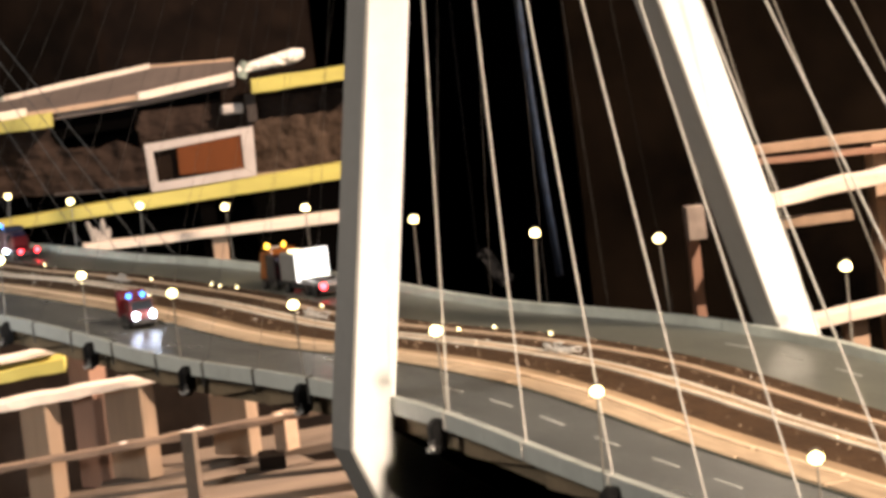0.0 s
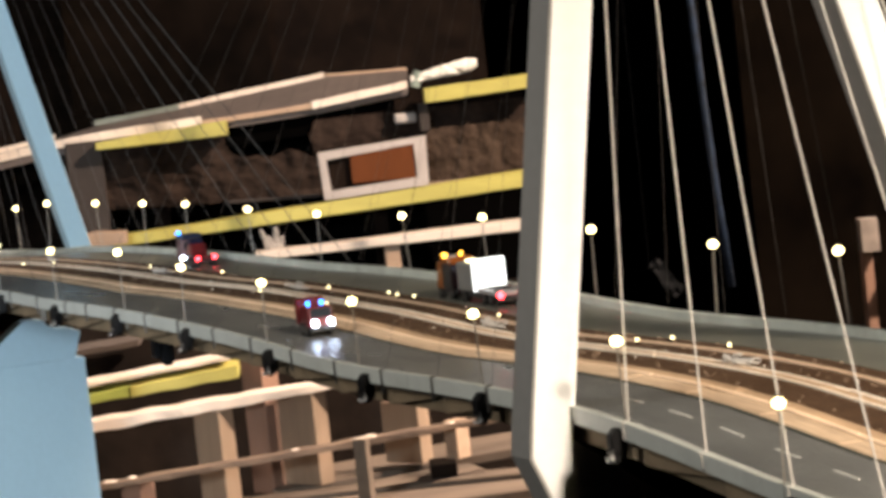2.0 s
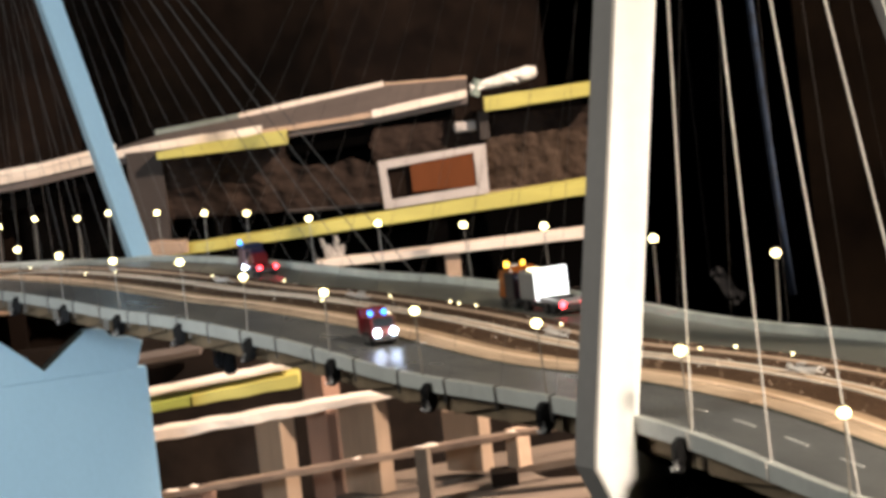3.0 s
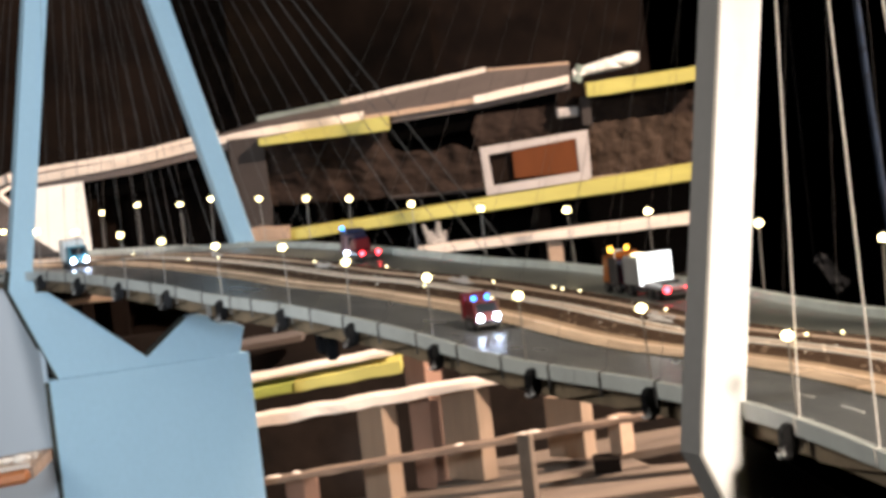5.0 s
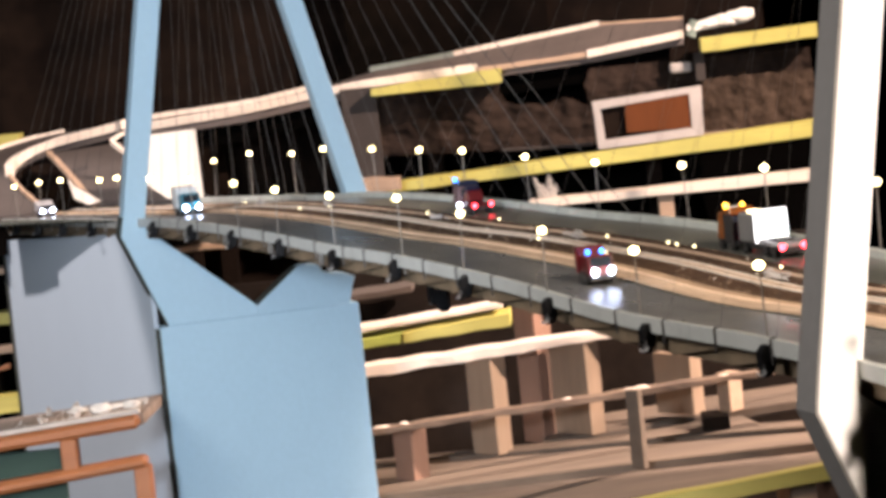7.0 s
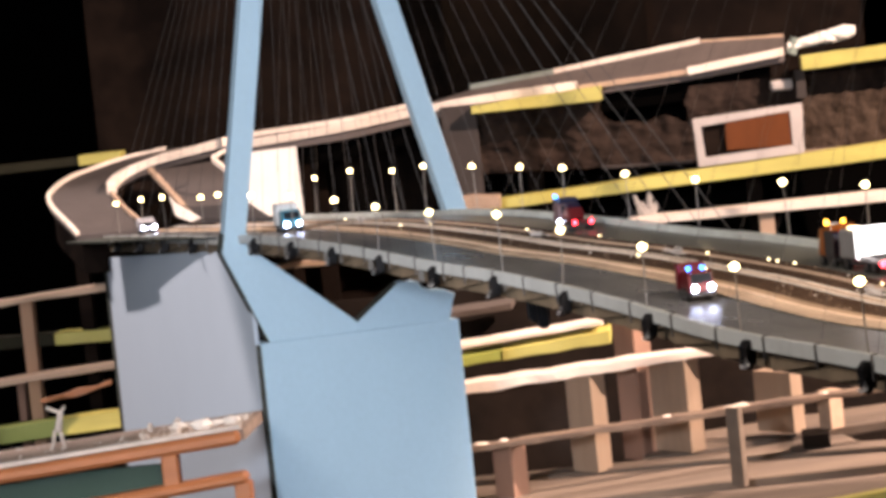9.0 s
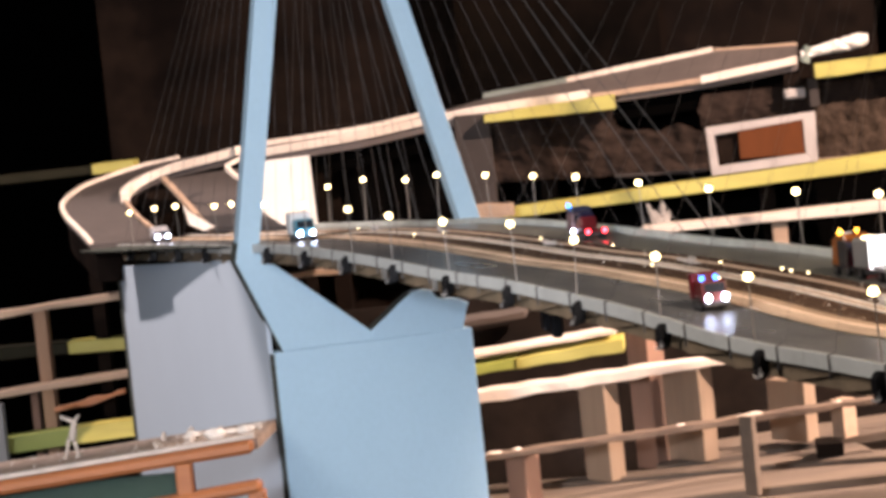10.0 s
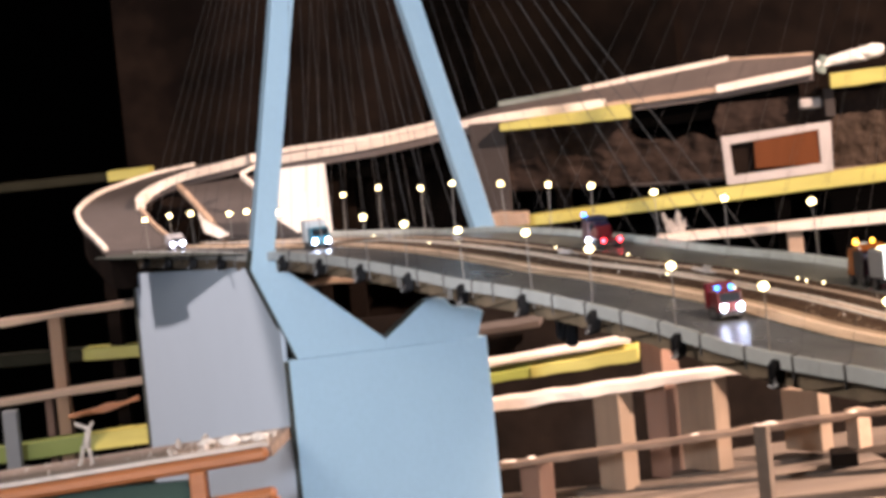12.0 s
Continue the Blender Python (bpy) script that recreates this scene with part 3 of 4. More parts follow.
def curved(line, n=3):
    pts = [Vector(p) for p in line]
    for _ in range(n):
        out = [pts[0]]
        for a, b in zip(pts, pts[1:]):
            out += [a.lerp(b, 0.25), a.lerp(b, 0.75)]
        pts = out + [pts[-1]]
    return pts


ramp = thing("ramp_road", (0, 0, 0), "grey model ramp road with raw wood edges climbing along the back wall", "ramp", m=BACK)
low = [(-0.735, 4.86, 1.332), (-0.687, 4.85, 1.339), (-0.54, 4.85, 1.348), (-0.402, 4.85, 1.366), (-0.329, 4.85, 1.372), (-0.166, 4.85, 1.379), (0.024, 4.85, 1.388), (0.163, 4.85, 1.402)]
high = [(-0.745, 4.99, 1.346), (-0.696, 5.0, 1.352), (-0.554, 5.0, 1.357), (-0.412, 5.0, 1.378), (-0.336, 5.0, 1.393), (-0.204, 5.0, 1.406), (0.043, 5.0, 1.432), (0.171, 5.0, 1.427)]
part("road_surface", ribbon(low, high, 0.012), RAMP, ramp, "grey road surface")
part("low_edge", edging(low[:6], 0.012, 0.013), PALE_PINE, ramp, "pale raw wood edge")
part("low_edge", edging([(0.01, 4.845, 1.384), (0.163, 4.845, 1.40)], 0.014, 0.012), PALE_PINE, ramp, "bright pale wood edge")
part("low_edge", edging([(-0.166, 4.846, 1.377), (0.01, 4.846, 1.385)], 0.01, 0.008), PINE, ramp)
part("high_edge", edging(high[:4], 0.012, 0.008), PALE_PINE, ramp, "pale raw wood edge")
part("high_edge", edging([(-0.208, 5.0, 1.404), (0.035, 5.0, 1.430)], 0.012, 0.008), PALE_PINE, ramp, "bright pale wood edge")
part("high_edge", edging([(0.037, 5.0, 1.431), (0.171, 5.0, 1.427)], 0.012, 0.004), PINE, ramp)
# black here puts the shade under the ramp into the colour
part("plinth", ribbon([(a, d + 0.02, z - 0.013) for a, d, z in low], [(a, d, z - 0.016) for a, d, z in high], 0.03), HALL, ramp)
for a in (-0.6, -0.25, 0.1):
    part("stud", boxed(a - 0.012, a + 0.012, 4.93, 4.97, 0.0, 1.33), DARK_BROWN, ramp)

part("side_plate", edging([(-0.345, 5.0, 1.392), (-0.206, 5.0, 1.404)], 0.02, 0.008), material("grey_green_plate", (0.16, 0.18, 0.15), 0.6, grain=0.15, scale=60, stain=0.3), ramp, "grey green metal plate")

wrap = thing("wrapped_roll", (0, 0, 0), "crumpled white plastic wrapped roll lying at the ramp's end", "roll", m=BACK)
secs = []
for k in range(15):
    f = k / 14
    c = Vector((0.172 + 0.108 * f, 4.9, 1.412 + 0.016 * f))
    r = (0.007 + 0.006 * f) * (1 - max(0, f - 0.85) * 3)
    secs.append([c + Vector((0, r * math.cos(q * math.pi / 5), r * math.sin(q * math.pi / 5))) * (1 + 0.35 * noise.noise((f * 9, q * 1.3, 2))) for q in range(10)])
part("wrap", loft(secs), WHITE_CARD, wrap, smooth=False)
part("tie", tubed((0.176, 4.9, 1.40), (0.186, 4.9, 1.425), 0.009, 0.008), material("grey_green_tape", (0.2, 0.24, 0.2), 0.6, grain=0.1), wrap, "grey green tape")

loop = thing("loop_road", (0, 0, 0), "grey curving model road loop with pale kerbs at the bridge's end", "road", m=BACK)
outer = curved([(-0.945, 4.632, 1.237), (-0.9784, 4.7, 1.2588), (-1.0033, 4.75, 1.273), (-1.0202, 4.8, 1.2867), (-1.0248, 4.84, 1.2946), (-1.02, 4.9, 1.3062), (-1.0064, 4.95, 1.3151), (-0.9841, 4.97, 1.3211), (-0.9474, 5.03, 1.331), (-0.8879, 5.04, 1.340), (-0.8223, 5.04, 1.344), (-0.745, 5.0, 1.346)], 2)
inner = curved([(-0.8325, 4.632, 1.236), (-0.8477, 4.66, 1.2429), (-0.8879, 4.73, 1.2668), (-0.9097, 4.78, 1.2836), (-0.9194, 4.81, 1.2904), (-0.9195, 4.84, 1.2977), (-0.9042, 4.87, 1.3101), (-0.8599, 4.88, 1.3245), (-0.8065, 4.87, 1.3326), (-0.7428, 4.87, 1.342), (-0.739, 4.865, 1.343), (-0.735, 4.86, 1.344)], 2)
HALF = len(inner) * 4 // 12
part("road_surface", ribbon(outer, inner, 0.01, n=1), DIM_RAMP, loop, "grey road surface")
part("outer_kerb", edging(outer[: len(outer) * 10 // 12], 0.007, 0.0055, n=1), PALE_PINE, loop, "pale curved kerb")
part("inner_kerb", edging(inner[HALF:], 0.014, 0.014, n=1), PALE_PINE, loop, "bright pale curved kerb")
part("inner_kerb", edging(inner[: HALF + 1], 0.006, 0.005, n=1), PINE, loop, "pale curved kerb")
part("support", ribbon([p - Vector((0, -0.03, 0.012)) for p in outer], [p - Vector((0, -0.02, 0.012)) for p in inner], 0.05, n=1), DARK_BROWN, loop)
for a in (-0.99, -0.9, -0.8):
    part("stud", boxed(a - 0.01, a + 0.01, 4.86, 4.89, 0.0, 1.27), DARK_BROWN, loop)

spur = thing("inner_ramp", (0, 0, 0), "grey inner ramp surface with a curved wood kerb", "ramp", m=BACK)
sa = curved([(-0.7678, 4.64, 1.247), (-0.8147, 4.75, 1.2835), (-0.8618, 4.86, 1.3152)])
sb = curved([(-0.64, 4.64, 1.234), (-0.66, 4.72, 1.279), (-0.72, 4.85, 1.325)])
part("road_surface", ribbon(sa, sb, 0.008, n=1), DIM_RAMP, spur, "grey road surface")
part("kerb", edging([(-0.70, 4.72, 1.344), (-0.716, 4.72, 1.339), (-0.7341, 4.71, 1.331), (-0.7316, 4.70, 1.324), (-0.7147, 4.69, 1.310)], 0.008, 0.007), PALE_PINE, spur, "short hooked raw wood kerb")
part("kerb", edging(sa, 0.009, 0.006, n=1), PINE, spur, "curved raw wood kerb")
part("gore_panel", loft([[(-0.7918, d, 1.2847), (-0.7843, d, 1.2736), (-0.7462, d, 1.2465), (-0.7624, d, 1.242), (-0.7847, d, 1.2537)] for d in (4.6, 4.606)]), WHITE_CARD, spur, "small white card wedge")
part("support", boxed(-0.84, -0.62, 4.64, 4.9, 1.17, 1.226), DARK_BROWN, spur)
part("stud", boxed(-0.75, -0.72, 4.7, 4.74, 0.0, 1.17), DARK_BROWN, spur)

panel = thing("card_sheet", (0, 0, 0), "plain white card panel leaning behind the bridge's far end", "panel", m=BACK)
part("sheet", loft([[(-0.686, d, 1.338), (-0.591, d, 1.341), (-0.589, d, 1.237), (-0.642, d, 1.240), (-0.686, d, 1.275)] for d in (4.6, 4.606)]), WHITE_CARD, panel)
part("prop", boxed(-0.615, -0.60, 4.607, 4.62, 0.0, 1.3), DARK_BROWN, panel)

# ---- framed opening, door and small things on the back wall ----
FRAME_PAINT = material("frame_white_paint", (0.41, 0.36, 0.325), 0.7, grain=0.12, scale=80, stain=0.35, stain_scale=20)
frm = thing("framed_opening", (0, 0, 0), "white painted wooden frame standing on the yellow beam", "frame", m=BACK)
TL, TR, BR, BL = (0.0097, 1.3174), (0.1803, 1.3261), (0.1779, 1.2485), (0.0128, 1.2417)
ITL, ITR, IBR, IBL = (0.0222, 1.3043), (0.1600, 1.3150), (0.1600, 1.2625), (0.0254, 1.2560)
for nm, corners, lb in (("left_jamb", (TL, ITL, IBL, BL), ""), ("right_jamb", (ITR, TR, BR, IBR), "bright white jamb"), ("lintel", (TL, TR, ITR, ITL), ""), ("sill", (IBL, IBR, BR, BL), "pale sill")):
    shift = 0.0006 if nm in ("lintel", "sill") else 0.0
    part(nm, loft([[(a, d, z) for a, z in corners] for d in (4.751 + shift, 4.761)]), FRAME_PAINT, frm, lb, bevel=0.0008)
door = thing("brown_door", (0, 0, 0), "red brown wooden sliding door panel behind the frame", "door", m=BACK)
part("leaf", loft([[(0.0597, d, 1.2642), (0.1597, d, 1.2628), (0.1597, d, 1.3147), (0.0597, d, 1.3065)] for d in (4.7535, 4.759)]), RED_BROWN, door)
part("back_panel", boxed(0.02, 0.17, 4.7625, 4.768, 1.245, 1.322), bpy.data.materials["dark_brown_paint"], door, "dark panel behind the door")

wb = thing("white_block", (0, 0, 0), "small white plaster block hanging under the ramp's end", "block", m=BACK)
part("block", boxed(0.137, 0.172, 4.83, 4.85, 1.346, 1.362), FRAME_PAINT, wb, bevel=0.003)
part("hanger", boxed(0.14, 0.168, 4.838, 4.848, 1.362, 1.386), bpy.data.materials["dark_brown_paint"], wb)
pl = thing("upright_plank", (0, 0, 0), "dark brown upright plank beside the pylon", "plank", m=BACK)
part("plank", boxed(-0.385, -0.328, 4.83, 4.845, 1.2, 1.372), material("brown_plank", (0.029, 0.02, 0.0155), 0.8, grain=0.25, scale=40, stain=0.4), pl, bevel=0.001)
pk = thing("upright_plank", (0, 0, 0), "dark brown upright plank behind the framed opening", "plank", m=BACK)
part("plank", boxed(0.176, 0.192, 4.82, 4.835, 1.33, 1.375), bpy.data.materials["brown_plank"], pk, bevel=0.001)
cr = thing("crumpled_rag", (0, 0, 0), "pale crumpled rag lying on the pine batten", "rag", m=BACK)
cloth = bmesh.new()
for n, (tip_a, tip_z, wide) in enumerate(((-0.0885, 1.2165, 0.0062), (-0.0785, 1.205, 0.0075), (-0.066, 1.2175, 0.007), (-0.0565, 1.203, 0.0055))):
    secs = []
    for k in range(9):
        f = k / 8
        c = Vector((-0.069 + 0.5 * (tip_a + 0.07), 4.625 + 0.003 * n, 1.184)).lerp(Vector((tip_a, 4.622 + 0.004 * n, tip_z)), f)
        w = wide * (1 - 0.6 * f) * (1 + 0.5 * noise.noise((f * 5, n, 1)))
        secs.append([c + Vector((w * math.cos(q * math.pi / 5), 0.5 * w * math.sin(q * math.pi / 5), 0.3 * w * math.sin(q * 1.9))) * (1 + 0.6 * noise.noise((f * 7, q * 0.9, n))) for q in range(10)])
    lobe = loft(secs)
    mesh = bpy.data.meshes.new("lobe")
    lobe.to_mesh(mesh)
    cloth.from_mesh(mesh)
    bpy.data.meshes.remove(mesh)
    lobe.free()
part("cloth", cloth, material("dusty_rag", (0.3, 0.27, 0.24), 0.9, grain=0.4, scale=120, stain=0.6, stain_scale=60, bump=0.5), cr)

board("pine_offcut", PINE, -0.356, 1.2255, -0.295, 1.2235, 4.68, 0.0205, 0.04, "short salmon pine offcut at the end of the long beam", "offcut", rough=0.003)
SANDY = material("sandy_plaster", (0.3, 0.215, 0.155), 0.9, grain=0.4, scale=90, stain=0.6, stain_scale=25, bump=0.5)
rr = random.Random(11)
# rough brown plaster relief on the back wall
BROWN_PLASTER = material("brown_plaster", (0.027, 0.017, 0.0122), 0.9, grain=0.45, scale=90, stain=0.9, stain_scale=22, second=(0.013, 0.008, 0.006), bump=0.4, spec=0.1)
relief = bmesh.new()
NA, NZ = 200, 80


def relief_low(a):
    return max(1.2455, 1.2588 - 0.0415 * (a + 0.324)) + 0.002 * noise.noise((a * 60, 0.5, 2.0))


grid = [[relief.verts.new((-0.345 + 0.705 * a / NA, 4.866 - 0.014 * (0.5 + noise.fractal((a * 0.066, z * 0.03, 1.0), 1.0, 2.1, 4)), relief_low(-0.345 + 0.705 * a / NA) + (1.366 - relief_low(-0.345 + 0.705 * a / NA)) * z / NZ)) for z in range(NZ + 1)] for a in range(NA + 1)]
for a in range(NA):
    for z in range(NZ):
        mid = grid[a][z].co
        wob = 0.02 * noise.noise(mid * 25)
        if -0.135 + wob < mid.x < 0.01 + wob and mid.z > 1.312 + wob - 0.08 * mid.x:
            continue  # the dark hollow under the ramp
        relief.faces.new((grid[a][z], grid[a + 1][z], grid[a + 1][z + 1], grid[a][z + 1]))
tagged(placed(part("plaster_relief", relief, BROWN_PLASTER, None, smooth=True)), "rough dark brown plaster rock face under the ramp", "wall", kind="structure")
sand = bmesh.new()
rows = [[sand.verts.new((0.183 + 0.177 * a / 70, 4.832 - 0.0045 * (0.5 + noise.fractal((a * 0.14, z * 0.16, 7.0), 0.9, 2.1, 5)), 1.249 + (0.084 + 0.004 * noise.noise((a * 0.2, 3, 1))) * z / 34)) for z in range(35)] for a in range(71)]
for a in range(70):
    for z in range(34):
        sand.faces.new((rows[a][z], rows[a + 1][z], rows[a + 1][z + 1], rows[a][z + 1]))
# lighter copy of BROWN_PLASTER: the light on this patch is in the colour
LIT_PLASTER = material("lit_brown_plaster", (0.05, 0.033, 0.023), 0.95, grain=0.6, scale=160, stain=0.9, stain_scale=30, second=(0.025, 0.016, 0.011), bump=0.6, spec=0.1)
tagged(placed(part("rock_face", sand, LIT_PLASTER, None, smooth=True)), "lit patch of crumbly brown rock face above the yellow beam", "wall", kind="structure")
# dark sheet added where little light reaches the back wall
slab("dark_panel", material("wall_shade_brown", (0.0022, 0.0015, 0.0011), 0.95, grain=0.5, scale=20, stain=0.9, stain_scale=5, second=(0.007, 0.0045, 0.0032), spec=0.03), -0.40, -0.05, 5.3, 5.32, 1.36, 3.2, "dark sheet for the dim part of the back wall", "cloth", "structure")
slab("left_backing", DARK_BROWN, -0.62, -0.387, 5.06, 5.08, 0.0, 1.37, "dark backing board behind the ramp", "wall", "structure")
# black instead of brown, so that the hollow's shade is in the colour
slab("relief_backing", HALL, -0.386, 0.36, 5.06, 5.08, 0.0, 1.37, "dark backing board behind the ramp", "wall", "structure")
slab("rock_ledge", SANDY, 0.176, 0.34, 4.802, 4.88, 1.235, 1.249, "brown rough ledge behind the yellow beam", "ledge")
board("rock_ledge", bpy.data.materials["brown_plank"], -0.14, 1.2512, 0.006, 1.2462, 4.838, 0.004, 0.03, "narrow brown ledge under the rock face", "ledge")

# ---- right-hand timber ----
DULL_PLASTER = material("dull_plaster", (0.22, 0.18, 0.15), 0.9, grain=0.3, scale=90, stain=0.5, stain_scale=20, bump=0.3)
board("pine_batten", PALE_PINE, 0.88, 1.136, 1.25, 1.178, 4.4, (0.014, 0.024), 0.06, "bright rough pine batten on the side frame", "batten", rough=0.004)
board("pine_batten", OLD_PINE, 0.88, 1.212, 1.25, 1.211, 4.5, 0.013, 0.05, "raw pine batten on the side frame", "batten")
board("pine_batten", RED_PINE, 0.88, 1.196, 1.25, 1.190, 4.47, 0.008, 0.05, "thin dark pine batten", "batten")
board("pine_batten", OLD_PINE, 0.86, 1.104, 1.034, 1.106, 4.42, 0.015, 0.04, "short pale pine offcut", "batten")
board("pine_batten", PALE_PINE, 0.86, 0.945, 1.25, 0.985, 4.4, (0.016, 0.022), 0.06, "pale pine beam on a short post", "beam")
post(PINE, 1.01, 1.04, 4.42, 4.47, 0.0, 0.95, "raw timber post of the side frame")
post(PINE, 1.09, 1.13, 4.5, 4.55, 0.0, 1.2, "raw timber post of the side frame")
post(RED_PINE, 0.80, 0.815, 4.5, 4.53, 0.0, 1.14, "short pale timber post")
post(DULL_PLASTER, 0.795, 0.822, 4.47, 4.5, 1.092, 1.142, "small white plaster block on a post", "plaster_block")

bs = thing("blue_rope", (0, 0, 0), "dark blue plastic rope hanging from the ceiling", "rope", m=BACK)
line = [Vector(p) for p in ((0.538, 4.2, 4.5), (0.543, 4.2, 1.5), (0.547, 4.2, 1.36), (0.553, 4.2, 1.22), (0.561, 4.2, 1.09))]
part("rope", sweep(line, 0.005, 8), material("blue_plastic", (0.012, 0.023, 0.045), 0.7, grain=0.5, scale=60, stain=1.0, stain_scale=60, second=(0.004, 0.006, 0.01), spec=0.15), bs, smooth=True)

scrap = thing("plastic_scrap", (0, 0, 0), "torn grey plastic scrap hanging in the dark", "scrap", m=BACK)
secs = []
for k in range(15):
    f = k / 14
    w = 0.012 * math.sin(math.pi * (0.06 + 0.88 * f)) + 0.002
    c = Vector((0.492 + 0.05 * f, 4.6, 1.098 - 0.046 * f + 0.008 * math.sin(f * 7)))
    secs.append([c + Vector((0.3 * u, 0.008 * noise.noise((f * 6, q, 3)), u)) for q, u in enumerate((-w, -0.4 * w, 0.3 * w, w))] + [c + Vector((0.3 * u, 0.0015 + 0.008 * noise.noise((f * 6, 3 - q, 3)), u)) for q, u in enumerate((w, 0.3 * w, -0.4 * w, -w))])
part("sheet", loft(secs), material("grey_plastic_sheet", (0.004, 0.0042, 0.0048), 0.7, grain=0.5, scale=80, stain=0.9, stain_scale=50, second=(0.002, 0.002, 0.002), spec=0.15), scrap)
part("string", tubed((0.492, 4.601, 1.105), (0.49, 4.601, 4.5), 0.0003, n=5), BLACK, scrap)

TAN_PINE = material("orange_pine_post", (0.33, 0.19, 0.11), 0.8, grain=0.15, scale=60, stain=0.4, stain_scale=14, bump=0.2, stretch=(1, 1, 0.2))
GREEN_YELLOW = material("greenish_yellow_beam", (0.2, 0.23, 0.05), 0.7, grain=0.15, scale=80, stain=0.6, stain_scale=10, second=(0.12, 0.15, 0.03), bump=0.1, stretch=(0.2, 1, 1))
DIM_PINE = material("dark_pine", (0.1, 0.075, 0.06), 0.85, grain=0.3, scale=60, stain=0.5, stain_scale=14, bump=0.2, stretch=(0.2, 1, 1))
# darkened copy of YELLOW: shade on the beams' left ends is in the colour
DIM_YELLOW = material("shaded_yellow_beam", (0.018, 0.016, 0.007), 0.8, grain=0.2, scale=60, stain=0.5, stain_scale=14, bump=0.2, stretch=(0.2, 1, 1), spec=0.2)
# ---- lower left timber, bench and ledge ----
board("yellow_beam", YELLOW, -1.0245, 1.3355, -0.952, 1.3371, 5.1, 0.017, 0.05, "yellow formwork beam behind the loop road", "beam")
board("olive_beam", DIM_YELLOW, -1.4, 1.331, -1.026, 1.3352, 5.103, 0.014, 0.05, "shaded end of the yellow formwork beam beyond the wall", "beam")
board("olive_beam", DIM_YELLOW, -1.212, 1.061, -1.046, 1.0605, 4.852, 0.019, 0.05, "shaded end of the yellow formwork beam under the loop road", "beam")
board("yellow_beam", YELLOW, -1.045, 1.0605, -0.907, 1.059, 4.85, 0.0195, 0.05, "yellow formwork beam under the loop road", "beam")
board("yellow_beam", YELLOW, -1.04, 0.925, -0.902, 0.9325, 4.78, 0.027, 0.05, "yellow formwork beam in the lower frame", "beam")
board("green_beam", GREEN_YELLOW, -1.412, 0.9055, -1.042, 0.9249, 4.782, 0.027, 0.05, "green painted formwork beam butted against a yellow one", "beam")
board("pine_rail", PINE, -1.393, 0.986, -0.921, 1.016, 4.8, 0.011, 0.05, "pale pine rail of the lower frame", "rail")
board("pine_rail", PINE, -1.387, 1.113, -0.917, 1.142, 4.8, 0.011, 0.05, "raw pine rail with crumbs on it", "rail", rough=0.003)
post(TAN_PINE, -1.092, -1.072, 4.83, 4.86, 0.0, 1.134, "raw pine post of the lower frame")
post(RED_PINE, -1.12, -1.108, 4.87, 4.89, 0.0, 0.993, "thin dark pine post of the lower frame")
post(SIDE_GREY, -1.152, -1.129, 4.7, 4.72, 0.0, 0.996, "pale grey board end standing upright", "board_end")
board("orange_stick", ORANGE_WOOD, -1.062, 0.969, -0.945, 0.99, 4.77, 0.0065, 0.01, "crooked orange brown stick", "stick", rough=0.006)

DUST = material("brown_dust", (0.34, 0.255, 0.195), 0.95, grain=0.4, scale=150, stain=0.7, stain_scale=35, second=(0.16, 0.11, 0.08), bump=0.6)
bench = thing("orange_bench", (0, 0, 0), "orange brown wooden bench frame with a dusty ledge on top", "bench", m=BACK)
for nm, a0, z0, a1, z1, h, lb in (("top_rail", -1.2, 1.0, -0.552, 1.048, 0.017, "varnished orange rail"), ("lower_rail", -1.2, 0.94, -0.548, 1.0, 0.014, "varnished orange rail")):
    part(nm, loft([[(a, 3.5, z - h / 2), (a, 3.53, z - h / 2), (a, 3.53, z + h / 2), (a, 3.5, z + h / 2)] for a, z in ((a0, z0), ((a0 + a1) / 2, (z0 + z1) / 2), (a1, z1))]), ORANGE_WOOD, bench, lb, bevel=0.005)
for a, z0, z1 in ((-0.648, 0.99, 1.034), (-0.95, 0.0, 1.012), (-0.565, 0.0, 0.995)):
    part("upright", boxed(a, a + 0.02, 3.505, 3.527, z0, z1), ORANGE_WOOD, bench, bevel=0.002)
part("green_panel", boxed(-1.2, -0.65, 3.535, 3.545, 0.9, 1.02), GREEN, bench, "dark green board")
part("white_edge", loft([[(a, 3.497, z), (a, 3.51, z), (a, 3.51, z + 0.005), (a, 3.497, z + 0.005)] for a, z in ((-1.2, 1.011), (-0.55, 1.058))]), PLASTER, bench, "dusty pale top edge")
part("ledge", loft([[(a, 3.511, z - 0.01), (a, 3.68, z - 0.01), (a, 3.68, z + 0.003), (a, 3.511, z + 0.003)] for a, z in ((-1.2, 1.011), (-0.548, 1.053))]), DUST, bench, "dusty brown ledge")
crumbs = bmesh.new()
for _ in range(150):
    f = rr.random()
    a = -0.555 - 0.12 * f if rr.random() < 0.55 else -0.6 - 0.5 * f
    s = rr.uniform(0.0006, 0.002) if a < -0.69 or rr.random() < 0.8 else rr.uniform(0.003, 0.006)
    turn = Euler((rr.random() * 3, rr.random() * 3, rr.random() * 3)).to_matrix().to_4x4()
    bmesh.ops.create_icosphere(crumbs, subdivisions=1, radius=s, matrix=Matrix.Translation((a, rr.uniform(3.54, 3.67), 1.014 + (a + 1.2) * 0.0643 + s * 0.3)) @ turn @ Matrix.Diagonal((rr.uniform(1.0, 2.4), 1, rr.uniform(0.4, 0.9), 1)))
for v in crumbs.verts:
    v.co += 0.0012 * noise.noise_vector(v.co * 300)
